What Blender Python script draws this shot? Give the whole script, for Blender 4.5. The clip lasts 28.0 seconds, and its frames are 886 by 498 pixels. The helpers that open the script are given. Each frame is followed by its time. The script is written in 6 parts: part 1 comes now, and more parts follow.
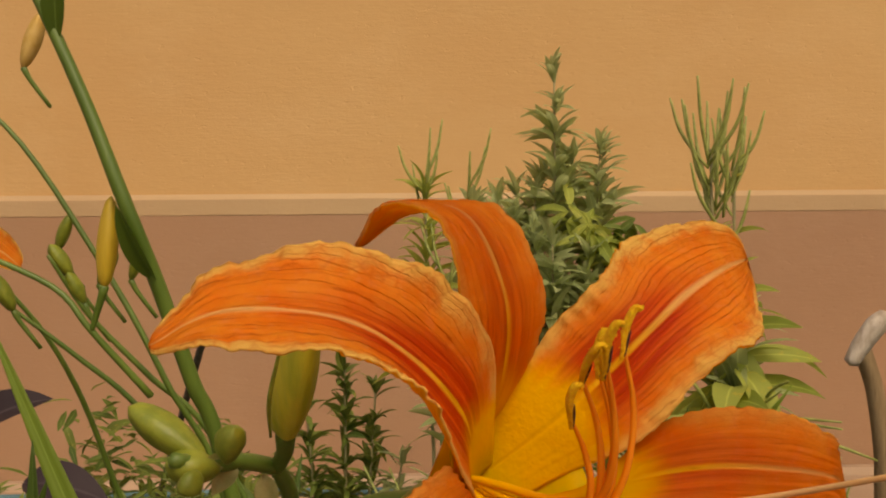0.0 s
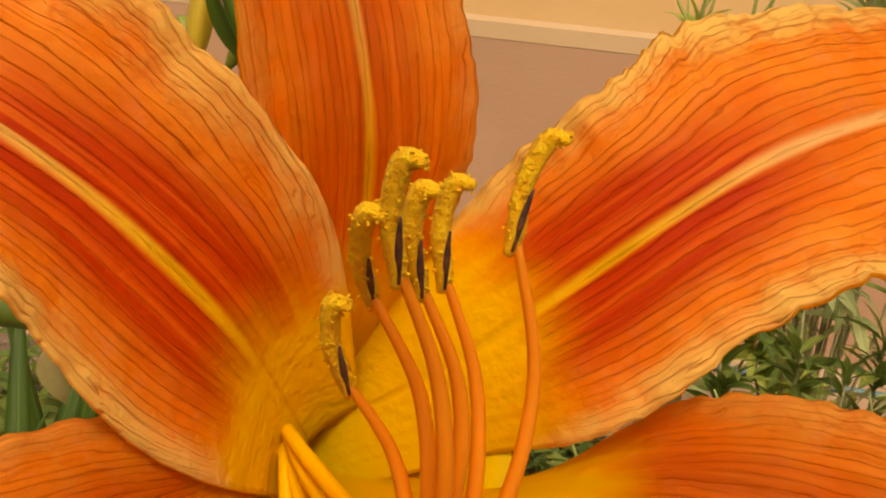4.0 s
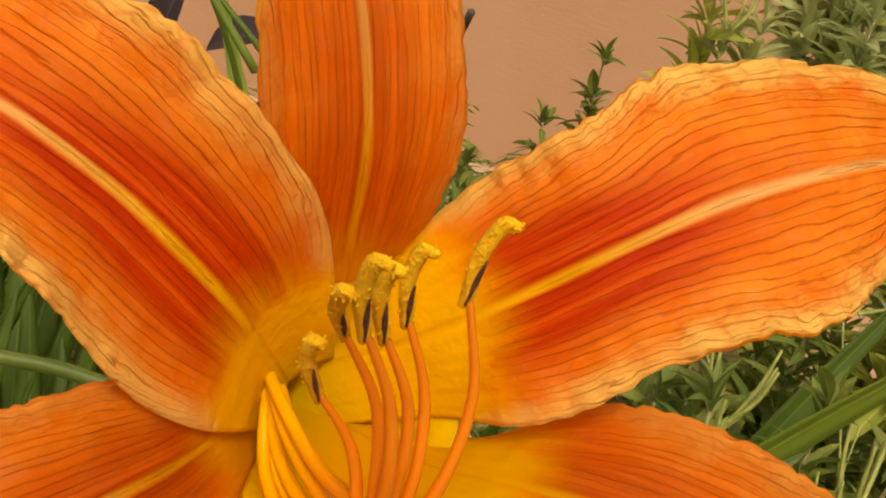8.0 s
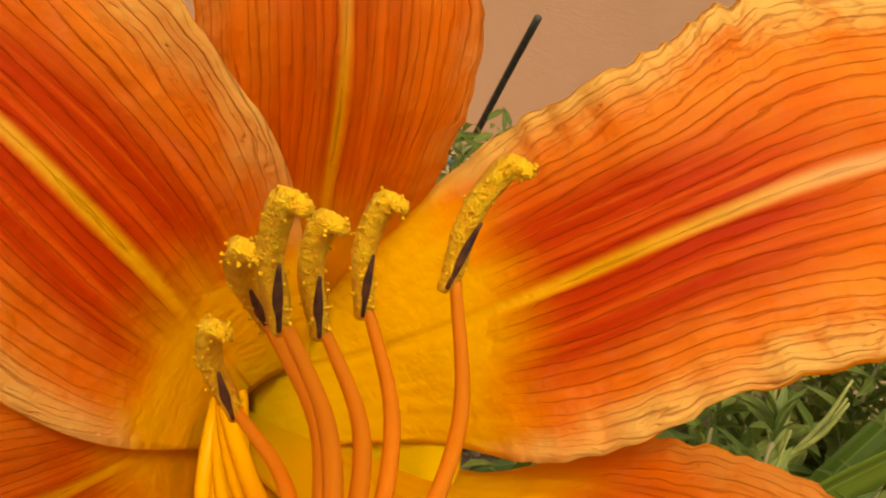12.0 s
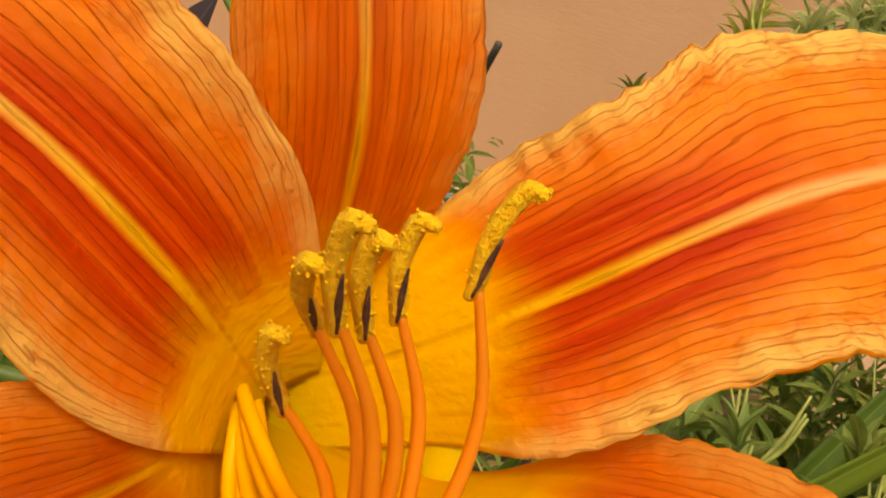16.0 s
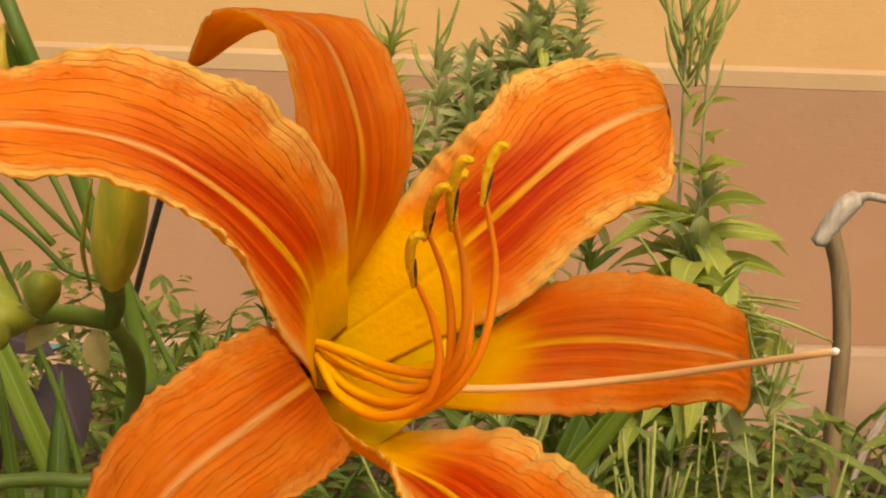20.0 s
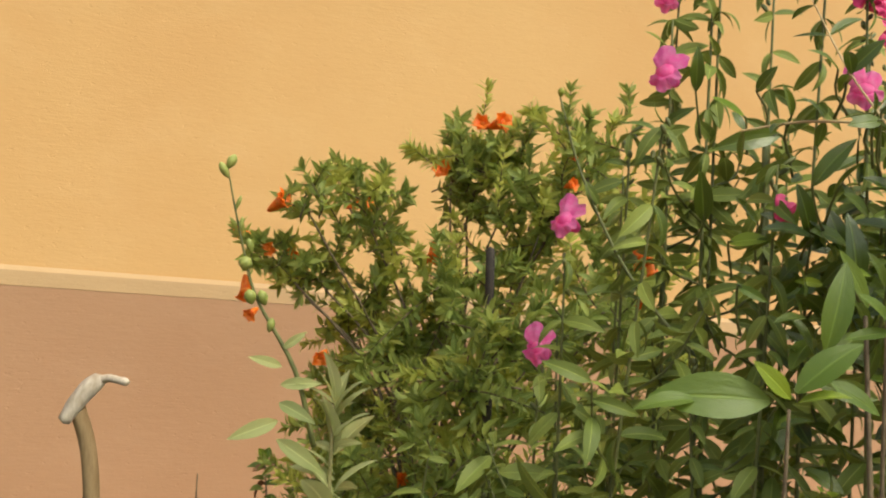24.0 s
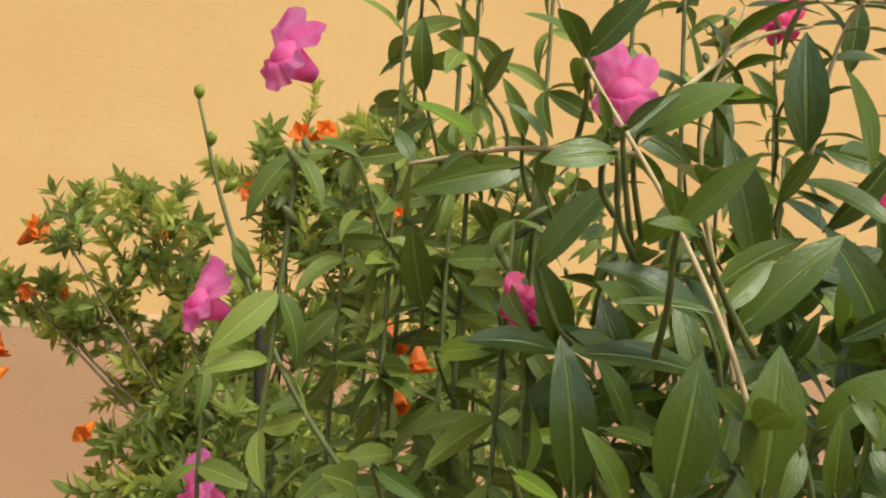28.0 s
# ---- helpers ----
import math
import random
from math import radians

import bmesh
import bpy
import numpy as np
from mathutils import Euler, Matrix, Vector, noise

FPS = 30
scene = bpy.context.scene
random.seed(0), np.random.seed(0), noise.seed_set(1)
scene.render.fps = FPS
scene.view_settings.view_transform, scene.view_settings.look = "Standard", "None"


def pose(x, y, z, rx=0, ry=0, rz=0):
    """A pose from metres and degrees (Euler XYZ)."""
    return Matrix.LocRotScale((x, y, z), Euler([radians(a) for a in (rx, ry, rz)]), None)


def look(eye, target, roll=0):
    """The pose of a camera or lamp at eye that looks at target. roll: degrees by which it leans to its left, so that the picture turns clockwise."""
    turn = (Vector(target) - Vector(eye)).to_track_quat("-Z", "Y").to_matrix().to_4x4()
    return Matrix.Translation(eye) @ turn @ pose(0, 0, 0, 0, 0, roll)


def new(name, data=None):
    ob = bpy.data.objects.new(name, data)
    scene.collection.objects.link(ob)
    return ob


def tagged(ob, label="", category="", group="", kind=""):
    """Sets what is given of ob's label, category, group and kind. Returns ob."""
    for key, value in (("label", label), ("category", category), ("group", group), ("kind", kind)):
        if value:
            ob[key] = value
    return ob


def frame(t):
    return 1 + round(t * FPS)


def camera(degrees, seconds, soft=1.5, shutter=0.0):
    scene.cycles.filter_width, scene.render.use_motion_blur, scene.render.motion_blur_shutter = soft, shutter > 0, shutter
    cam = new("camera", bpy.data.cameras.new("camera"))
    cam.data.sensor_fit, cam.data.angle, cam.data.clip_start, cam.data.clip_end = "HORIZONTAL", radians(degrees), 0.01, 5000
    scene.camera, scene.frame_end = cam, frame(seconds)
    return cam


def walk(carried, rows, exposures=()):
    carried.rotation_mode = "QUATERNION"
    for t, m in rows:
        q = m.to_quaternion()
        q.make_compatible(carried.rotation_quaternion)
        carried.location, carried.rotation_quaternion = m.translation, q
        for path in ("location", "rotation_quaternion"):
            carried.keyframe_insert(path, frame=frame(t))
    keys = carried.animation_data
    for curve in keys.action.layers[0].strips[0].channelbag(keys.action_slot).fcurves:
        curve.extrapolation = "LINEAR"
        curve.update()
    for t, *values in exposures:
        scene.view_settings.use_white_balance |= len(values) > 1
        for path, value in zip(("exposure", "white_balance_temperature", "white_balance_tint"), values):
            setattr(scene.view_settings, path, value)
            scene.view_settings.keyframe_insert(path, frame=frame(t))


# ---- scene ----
cam = camera(45.59, 28.0, 2.1)

PATH = [
    (0.00, pose(0.0079, 0.0071, 0.6135, 89.50, 0.54, -0.54)),
    (0.50, pose(0.0277, 0.0288, 0.6060, 88.57, 0.77, -0.28)),
    (1.00, pose(0.0389, 0.0554, 0.6068, 87.33, -1.92, 4.14)),
    (1.50, pose(0.0464, 0.0633, 0.6083, 87.62, -4.16, 8.92)),
    (2.00, pose(0.0528, 0.0823, 0.6043, 86.76, -7.26, 12.93)),
    (2.50, pose(0.0536, 0.1027, 0.6099, 91.82, -6.61, 12.76)),
    (3.00, pose(0.0533, 0.1076, 0.6068, 83.25, -6.47, 16.23)),
    (3.50, pose(0.0527, 0.1115, 0.6056, 80.97, -6.18, 16.28)),
    (5.50, pose(0.0540, 0.1122, 0.6109, 75.96, -10.93, 15.22)),
    (6.00, pose(0.0523, 0.1046, 0.6166, 75.25, -11.73, 15.54)),
    (6.50, pose(0.0535, 0.1064, 0.6170, 73.12, -11.21, 16.58)),
    (7.00, pose(0.0536, 0.0981, 0.6236, 72.31, -12.30, 17.03)),
    (7.50, pose(0.0550, 0.0989, 0.6245, 71.93, -12.41, 17.37)),
    (8.00, pose(0.0555, 0.1018, 0.6248, 71.26, -13.58, 18.06)),
    (8.50, pose(0.0553, 0.1081, 0.6258, 69.98, -14.87, 20.54)),
    (9.00, pose(0.0590, 0.1129, 0.6246, 68.74, -15.97, 23.07)),
    (9.50, pose(0.0592, 0.1153, 0.6214, 68.53, -16.61, 24.92)),
    (10.00, pose(0.0561, 0.1245, 0.6214, 68.15, -16.32, 24.70)),
    (10.50, pose(0.0580, 0.1242, 0.6162, 68.93, -16.23, 24.05)),
    (11.00, pose(0.0571, 0.1241, 0.6183, 69.30, -15.91, 23.64)),
    (11.50, pose(0.0546, 0.1254, 0.6166, 69.59, -15.64, 22.81)),
    (12.00, pose(0.0547, 0.1283, 0.6144, 70.92, -14.80, 22.05)),
    (12.50, pose(0.0514, 0.1306, 0.6151, 70.66, -14.38, 21.99)),
    (13.00, pose(0.0517, 0.1288, 0.6142, 70.91, -14.85, 21.73)),
    (13.50, pose(0.0514, 0.1247, 0.6155, 70.91, -15.43, 21.58)),
    (15.50, pose(0.0519, 0.1184, 0.6158, 72.68, -15.17, 20.32)),
    (16.00, pose(0.0536, 0.1188, 0.6155, 72.81, -15.02, 19.77)),
    (16.50, pose(0.0523, 0.1108, 0.6165, 73.07, -14.02, 18.50)),
    (17.00, pose(0.0516, 0.0979, 0.6181, 73.58, -13.95, 18.21)),
    (17.50, pose(0.0506, 0.0888, 0.6213, 73.61, -14.34, 17.64)),
    (18.00, pose(0.0551, 0.0751, 0.6160, 75.14, -12.09, 15.99)),
    (18.50, pose(0.0516, 0.0630, 0.6146, 77.60, -8.85, 12.02)),
    (19.00, pose(0.0484, 0.0544, 0.6115, 79.85, -6.07, 6.93)),
    (19.50, pose(0.0376, 0.0462, 0.6084, 81.70, -4.07, 1.96)),
    (20.00, pose(0.0301, 0.0377, 0.6068, 82.37, -1.81, -1.28)),
    (20.50, pose(0.0234, 0.0013, 0.5962, 83.61, 1.42, -7.49)),
    (21.00, pose(-0.0057, -0.0765, 0.5792, 84.77, 4.60, -15.37)),
    (21.50, pose(0.0105, -0.1754, 0.5626, 84.77, 5.12, -18.81)),
    (22.00, pose(0.1036, -0.2719, 0.5408, 87.27, 4.41, -21.99)),
    (22.50, pose(0.1675, -0.2978, 0.5280, 93.60, 5.42, -27.89)),
    (24.50, pose(0.6064, -0.1313, 0.6009, 95.89, -4.89, -14.88)),
    (25.00, pose(0.6463, -0.1012, 0.6127, 97.62, -3.04, -16.94)),
    (25.50, pose(0.6452, -0.0598, 0.6272, 99.94, 1.37, -22.65)),
    (26.00, pose(0.6749, -0.0537, 0.6345, 99.66, -1.09, -22.65)),
    (26.50, pose(0.7075, -0.0590, 0.6348, 99.80, -0.10, -22.30)),
    (27.00, pose(0.7272, -0.0551, 0.6357, 98.63, -1.47, -17.34)),
    (27.50, pose(0.7478, -0.0184, 0.6412, 97.88, -3.41, -14.67)),
    (28.00, pose(0.7366, 0.0226, 0.6531, 95.97, -3.60, -17.88)),
]
EXPOSURES = [(0.0, 0.05, 8200, 12), (3.0, 0.4, 8500, 12), (8.0, 0.57, 8300, 11), (11.0, 0.52, 8300, 11), (18.0, 0.76, 8500, 7), (20.0, 0.58, 8200, 9), (21.0, 0.38, 8000, 8), (22.0, 0.35, 7800, 5), (24.5, 0.80, 6600, -4), (28.0, 0.82, 6400, -6)]
# exposure and white balance of an automatic camera
walk(cam, PATH, EXPOSURES)

# ---- light: bright, hazy daylight ----
world = bpy.data.worlds.new("sky")
scene.world = world
world.use_nodes = True
wn = world.node_tree.nodes
sky = wn.new("ShaderNodeTexSky")
sky.sky_type = "NISHITA"
sky.sun_disc = False
sky.sun_elevation, sky.sun_rotation = radians(49), radians(162)
sky.dust_density, sky.air_density = 4.0, 1.0
world.node_tree.links.new(sky.outputs[0], wn["Background"].inputs[0])
wn["Background"].inputs[1].default_value = 0.11
sun = new("sun", bpy.data.lights.new("sun", "SUN"))
sun.data.energy, sun.data.angle, sun.data.color = 1.3, radians(25), (1.0, 0.93, 0.82)
sun.matrix_world = look((0.9, -2.7, 3.3), (0, 0, 0))


# ---- materials ----
class Graph:
    """A few lines to write node materials."""

    def __init__(self, name, rough=0.6):
        self.mat = bpy.data.materials.new(name)
        self.mat.use_nodes = True
        self.nt = self.mat.node_tree
        self.bsdf = self.nt.nodes["Principled BSDF"]
        self.bsdf.inputs["Roughness"].default_value = rough

    def put(self, socket, value):
        if isinstance(value, bpy.types.NodeSocket):
            self.nt.links.new(value, socket)
        else:
            socket.default_value = value

    def math(self, op, a, b=0.0, c=0.0, clamp=False):
        n = self.nt.nodes.new("ShaderNodeMath")
        n.operation, n.use_clamp = op, clamp
        for k, v in enumerate((a, b, c)):
            self.put(n.inputs[k], v)
        return n.outputs[0]

    def step(self, x, lo, hi):
        n = self.nt.nodes.new("ShaderNodeMapRange")
        n.interpolation_type = "SMOOTHSTEP"
        for k, v in enumerate((x, lo, hi, 0.0, 1.0)):
            self.put(n.inputs[k], v)
        return n.outputs[0]

    def mix(self, f, a, b, kind="MIX"):
        n = self.nt.nodes.new("ShaderNodeMix")
        n.data_type, n.blend_type = "RGBA", kind
        self.put(n.inputs[0], f)
        self.put(n.inputs[6], a if isinstance(a, bpy.types.NodeSocket) else (*a, 1))
        self.put(n.inputs[7], b if isinstance(b, bpy.types.NodeSocket) else (*b, 1))
        return n.outputs[2]

    def coord(self, kind="Object", scale=(1, 1, 1)):
        n = self.nt.nodes.new("ShaderNodeTexCoord")
        m = self.nt.nodes.new("ShaderNodeMapping")
        m.inputs["Scale"].default_value = scale
        self.nt.links.new(n.outputs[kind], m.inputs[0])
        return m.outputs[0]

    def noise(self, vec, scale, detail=3.0, rough=0.55):
        n = self.nt.nodes.new("ShaderNodeTexNoise")
        self.put(n.inputs["Vector"], vec)
        n.inputs["Scale"].default_value, n.inputs["Detail"].default_value, n.inputs["Roughness"].default_value = scale, detail, rough
        return n.outputs[0]

    def mapped(self, vec, scale, waver):
        """A stretched copy of a vector whose lines waver a little."""
        m = self.nt.nodes.new("ShaderNodeMapping")
        m.inputs["Scale"].default_value = scale
        self.nt.links.new(vec, m.inputs[0])
        n = self.nt.nodes.new("ShaderNodeTexNoise")
        n.inputs["Scale"].default_value = 1.5
        self.nt.links.new(m.outputs[0], n.inputs["Vector"])
        s = self.nt.nodes.new("ShaderNodeVectorMath")
        s.operation = "MULTIPLY_ADD"
        self.nt.links.new(n.outputs["Color"], s.inputs[0])
        s.inputs[1].default_value = (waver, waver, 0.0)
        self.nt.links.new(m.outputs[0], s.inputs[2])
        return s.outputs[0]

    def cells(self, vec):
        n = self.nt.nodes.new("ShaderNodeTexVoronoi")
        n.feature = "DISTANCE_TO_EDGE"
        n.inputs["Scale"].default_value = 1.0
        self.nt.links.new(vec, n.inputs["Vector"])
        return n.outputs["Distance"]

    def uv(self):
        n = self.nt.nodes.new("ShaderNodeUVMap")
        n.uv_map = "UVMap"
        s = self.nt.nodes.new("ShaderNodeSeparateXYZ")
        self.nt.links.new(n.outputs[0], s.inputs[0])
        return n.outputs[0], s.outputs[0], s.outputs[1]

    def island(self):
        return self.nt.nodes.new("ShaderNodeNewGeometry").outputs["Random Per Island"]

    def object_random(self):
        return self.nt.nodes.new("ShaderNodeObjectInfo").outputs["Random"]

    def bump(self, height, strength, distance):
        n = self.nt.nodes.new("ShaderNodeBump")
        self.put(n.inputs["Height"], height)
        n.inputs["Strength"].default_value, n.inputs["Distance"].default_value = strength, distance
        self.nt.links.new(n.outputs[0], self.bsdf.inputs["Normal"])

    def colour(self, c):
        self.put(self.bsdf.inputs["Base Color"], c if isinstance(c, bpy.types.NodeSocket) else (*c, 1))
        return self

    def thin(self, c, amount):
        """Lets light through, as leaves and petals do."""
        t = self.nt.nodes.new("ShaderNodeBsdfTranslucent")
        self.put(t.inputs[0], c)
        m = self.nt.nodes.new("ShaderNodeMixShader")
        m.inputs[0].default_value = amount
        self.nt.links.new(self.bsdf.outputs[0], m.inputs[1])
        self.nt.links.new(t.outputs[0], m.inputs[2])
        self.nt.links.new(m.outputs[0], self.nt.nodes["Material Output"].inputs[0])
        return self


def plaster(name, main, stain, dust):
    g = Graph(name, 0.85)
    v = g.coord()
    big = g.noise(v, 1.1, 4)
    mid = g.noise(g.coord("Object", (1, 1, 1.5)), 5, 6, 0.65)
    grain = g.noise(v, 220, 2)
    c = g.mix(g.step(big, 0.35, 0.7), main, stain)
    c = g.mix(g.math("MULTIPLY", g.step(mid, 0.45, 0.8), 0.3), c, dust)
    c = g.mix(g.math("MULTIPLY", g.step(grain, 0.45, 0.8), 0.25), c, stain)
    g.colour(c)
    trowel = g.noise(g.coord("Object", (1, 1, 1.8)), 30, 5, 0.7)
    brush = g.noise(g.coord("Object", (0.12, 0.12, 1)), 240, 3, 0.6)
    pits = g.step(g.noise(g.coord("Object", (0.8, 0.8, 1.3)), 85, 2), 0.66, 0.72)
    relief = g.math("ADD", g.math("ADD", trowel, g.math("MULTIPLY", grain, 0.25)), g.math("MULTIPLY", brush, 0.55))
    g.bump(g.math("SUBTRACT", relief, g.math("MULTIPLY", pits, 0.8)), 0.22, 0.0035)
    return g.mat


def leafy(name, dark, light, spot=None, gloss=0.42, amount=0.25, by_island=True, shine=0.35):
    """Leaf blade: a pale midrib, side veins, and a shade of its own for each leaf."""
    g = Graph(name, gloss)
    vec, u, v = g.uv()
    r = g.island() if by_island else g.object_random()
    c = g.mix(r, dark, light)
    patch = g.noise(g.coord("Object"), 60, 3)
    c = g.mix(g.math("MULTIPLY", g.step(patch, 0.5, 0.8), 0.35), c, light)
    if spot:
        blotch = g.noise(g.coord("Object"), 130, 3)
        c = g.mix(g.math("MULTIPLY", g.step(blotch, 0.58, 0.68), g.step(r, 0.35, 0.8)), c, spot)
    a = g.math("ABSOLUTE", u)
    rib = g.math("SUBTRACT", 1.0, g.step(a, 0.03, 0.12))
    side = g.math("SINE", g.math("MULTIPLY", g.math("SUBTRACT", v, g.math("MULTIPLY", a, 0.22)), 60.0))
    c = g.mix(g.math("MULTIPLY", rib, 0.45), c, tuple(min(1, 1.7 * k + 0.03) for k in light))
    g.colour(c)
    pucker = g.noise(g.mapped(vec, (5.0, 9.0, 1.0), 0.5), 1.0, 3, 0.6)
    g.bump(g.math("ADD", g.math("ADD", g.math("MULTIPLY", side, 0.010), g.math("MULTIPLY", pucker, 0.55)), g.math("MULTIPLY", rib, -0.6)), 0.5, 0.0012)
    g.bsdf.inputs["Specular IOR Level"].default_value = shine
    g.thin(g.mix(0.5, c, tuple(min(1, 1.5 * k) for k in light)), amount)
    return g.mat


def petal_material(name, veins, redness, margin=0.95, thin=0.32):
    """Daylily petal: yellow throat, red eye zone, orange blade, pale midrib and dark branching veins."""
    g = Graph(name, 0.6)
    vec, u, v = g.uv()
    a = g.math("ABSOLUTE", u)
    wob = g.noise(vec, 5.0, 3)
    fine = g.noise(g.coord("Object"), 900, 2)
    patch = g.noise(g.coord("Object"), 160, 4, 0.6)
    c = g.mix(g.step(patch, 0.3, 0.75), (0.88, 0.195, 0.012), (0.92, 0.29, 0.030))
    mottle = g.noise(g.coord("Object"), 430, 3, 0.65)
    c = g.mix(g.math("MULTIPLY", g.step(mottle, 0.5, 0.72), 0.4), c, (0.92, 0.30, 0.085))
    c = g.mix(g.math("MULTIPLY", g.step(g.noise(g.coord("Object"), 75, 2), 0.5, 0.75), 0.3), c, (0.86, 0.15, 0.012))
    # lighter, yellower margin
    c = g.mix(g.math("MULTIPLY", g.step(g.math("ADD", a, g.math("MULTIPLY", g.math("SUBTRACT", patch, 0.5), 0.5)), 0.70, 1.0), margin), c, (0.90, 0.55, 0.13))
    # red eye zone: a flame beside the midrib that narrows outwards
    reach = g.math("SUBTRACT", 1.25, g.math("MULTIPLY", v, 0.95))
    flame = g.math("SUBTRACT", 1.0, g.step(g.math("DIVIDE", g.math("ADD", a, g.math("MULTIPLY", g.math("SUBTRACT", wob, 0.5), 0.3)), reach), 0.25, 1.0))
    streak = g.noise(g.mapped(vec, (11.0, 1.3, 1.0), 0.2), 1.0, 3, 0.6)
    flame = g.math("MULTIPLY", flame, g.math("ADD", 0.72, g.math("MULTIPLY", g.step(streak, 0.32, 0.62), 0.48)))
    eye = g.math("MULTIPLY", g.math("MULTIPLY", g.step(v, 0.27, 0.37), g.math("SUBTRACT", 1.0, g.step(v, 0.46, 0.92))), flame)
    c = g.mix(g.math("MULTIPLY", eye, redness, clamp=True), c, g.mix(g.step(streak, 0.36, 0.60), (0.64, 0.052, 0.004), (0.50, 0.026, 0.002)))
    # veins run along the blade, lean outwards and fork towards the margin
    lane = g.math("DIVIDE", g.math("MULTIPLY", a, 12.5), g.math("ADD", 0.55, g.math("MULTIPLY", v, 0.75)))
    lane = g.math("ADD", lane, g.math("ADD", g.math("MULTIPLY", g.math("SUBTRACT", wob, 0.5), 2.2), g.math("MULTIPLY", g.math("SUBTRACT", g.noise(vec, 22.0, 2), 0.5), 0.5)))
    wave = g.math("ABSOLUTE", g.math("SINE", g.math("MULTIPLY", lane, 3.14159)))
    vein = g.math("SUBTRACT", 1.0, g.step(wave, 0.0, 0.34))
    fork = g.math("SUBTRACT", 1.0, g.step(g.math("ABSOLUTE", g.math("SINE", g.math("MULTIPLY", g.math("ADD", lane, g.math("MULTIPLY", g.noise(vec, 30.0, 2), 1.0)), 6.28318))), 0.0, 0.34))
    fork = g.math("MULTIPLY", fork, g.step(g.math("ADD", a, g.math("MULTIPLY", v, 0.35)), 0.75, 1.1))
    vein = g.math("MULTIPLY", g.math("MAXIMUM", vein, g.math("MULTIPLY", fork, 0.6)), g.step(v, 0.30, 0.44))
    vein = g.math("MULTIPLY", vein, g.math("ADD", 0.45, g.math("MULTIPLY", g.step(g.noise(vec, 7.0, 2), 0.34, 0.62), 0.55)))
    c = g.mix(g.math("MULTIPLY", g.math("MULTIPLY", vein, g.step(a, 0.12, 0.4)), veins), c, (0.52, 0.050, 0.004))
    net = g.cells(g.mapped(vec, (5.5, 24.0, 1.0), 0.35))
    net = g.math("MULTIPLY", g.math("SUBTRACT", 1.0, g.step(net, 0.010, 0.085)), g.math("MULTIPLY", g.step(a, 0.42, 0.80), g.step(v, 0.36, 0.60)))
    c = g.mix(g.math("MULTIPLY", net, 0.75 * veins), c, (0.64, 0.09, 0.007))
    # yellow throat with a ragged edge
    edge = g.math("ADD", g.math("ADD", v, g.math("MULTIPLY", g.math("SUBTRACT", wob, 0.5), 0.10)), g.math("MULTIPLY", g.math("MULTIPLY", a, a), 0.06))
    throat = g.math("SUBTRACT", 1.0, g.step(edge, 0.27, 0.40))
    c = g.mix(throat, c, g.mix(g.step(v, 0.0, 0.17), (0.64, 0.42, 0.010), (0.93, 0.52, 0.006)))
    # pale midrib
    rib = g.math("SUBTRACT", 1.0, g.step(a, 0.012, 0.072))
    c = g.mix(g.math("MULTIPLY", rib, g.math("MULTIPLY", g.step(v, 0.12, 0.36), 0.85)), c, g.mix(g.step(v, 0.42, 0.72), (0.90, 0.50, 0.02), (0.90, 0.50, 0.17)))
    g.colour(c)
    groove = g.math("SUBTRACT", g.math("MULTIPLY", vein, -0.7), g.math("MULTIPLY", rib, 0.25))
    g.bump(g.math("ADD", groove, g.math("ADD", g.math("MULTIPLY", fine, 0.25), g.math("MULTIPLY", patch, 1.0))), 0.6, 0.0013)
    g.bsdf.inputs["Specular IOR Level"].default_value = 0.12
    g.thin(g.mix(0.4, c, (1.0, 0.66, 0.16)), thin)
    return g.mat


def speckled(name, one, two, scale, rough=0.6, bump=0.3, depth=0.001, thin=0.0, stretch=(1, 1, 1)):
    g = Graph(name, rough)
    v = g.coord("Object", stretch)
    n = g.noise(v, scale, 4, 0.6)
    fine = g.noise(v, scale * 6, 2)
    c = g.mix(g.step(n, 0.3, 0.72), one, two)
    c = g.mix(g.math("MULTIPLY", g.math("SUBTRACT", fine, 0.3), 0.3, clamp=True), c, one)
    g.colour(c)
    g.bump(g.math("ADD", n, g.math("MULTIPLY", fine, 0.4)), bump, depth)
    if thin:
        g.thin(c, thin)
    return g.mat


OCHRE = plaster("ochre_plaster", (0.60, 0.365, 0.150), (0.56, 0.32, 0.125), (0.66, 0.43, 0.21))
DADO = plaster("brown_plaster", (0.40, 0.225, 0.125), (0.36, 0.195, 0.105), (0.46, 0.28, 0.17))
BAND = plaster("pale_plaster", (0.522, 0.347, 0.180), (0.450, 0.288, 0.149), (0.558, 0.387, 0.225))
APRON = plaster("dusty_cement", (0.44, 0.29, 0.18), (0.36, 0.23, 0.14), (0.52, 0.37, 0.25))
WHITE = speckled("white_paint", (0.78, 0.76, 0.70), (0.84, 0.82, 0.77), 18, 0.5, 0.15)
SOIL = speckled("dry_soil", (0.10, 0.062, 0.036), (0.23, 0.155, 0.10), 26, 0.95, 0.9, 0.02)
PETAL = petal_material("petal_orange", 0.38, 1.05, 0.95, 0.36)
PETAL_BACK = speckled("petal_back_gold", (0.93, 0.42, 0.030), (0.96, 0.58, 0.080), 170, 0.6, 0.35, 0.0008, 0.80, (1, 1, 0.3))
SEPAL = petal_material("sepal_orange", 0.30, 0.62, 0.4, 0.58)
THROAT_YELLOW = speckled("throat_yellow", (0.60, 0.40, 0.008), (0.80, 0.49, 0.008), 120, 0.5, 0.2, 0.0006, 0.35)
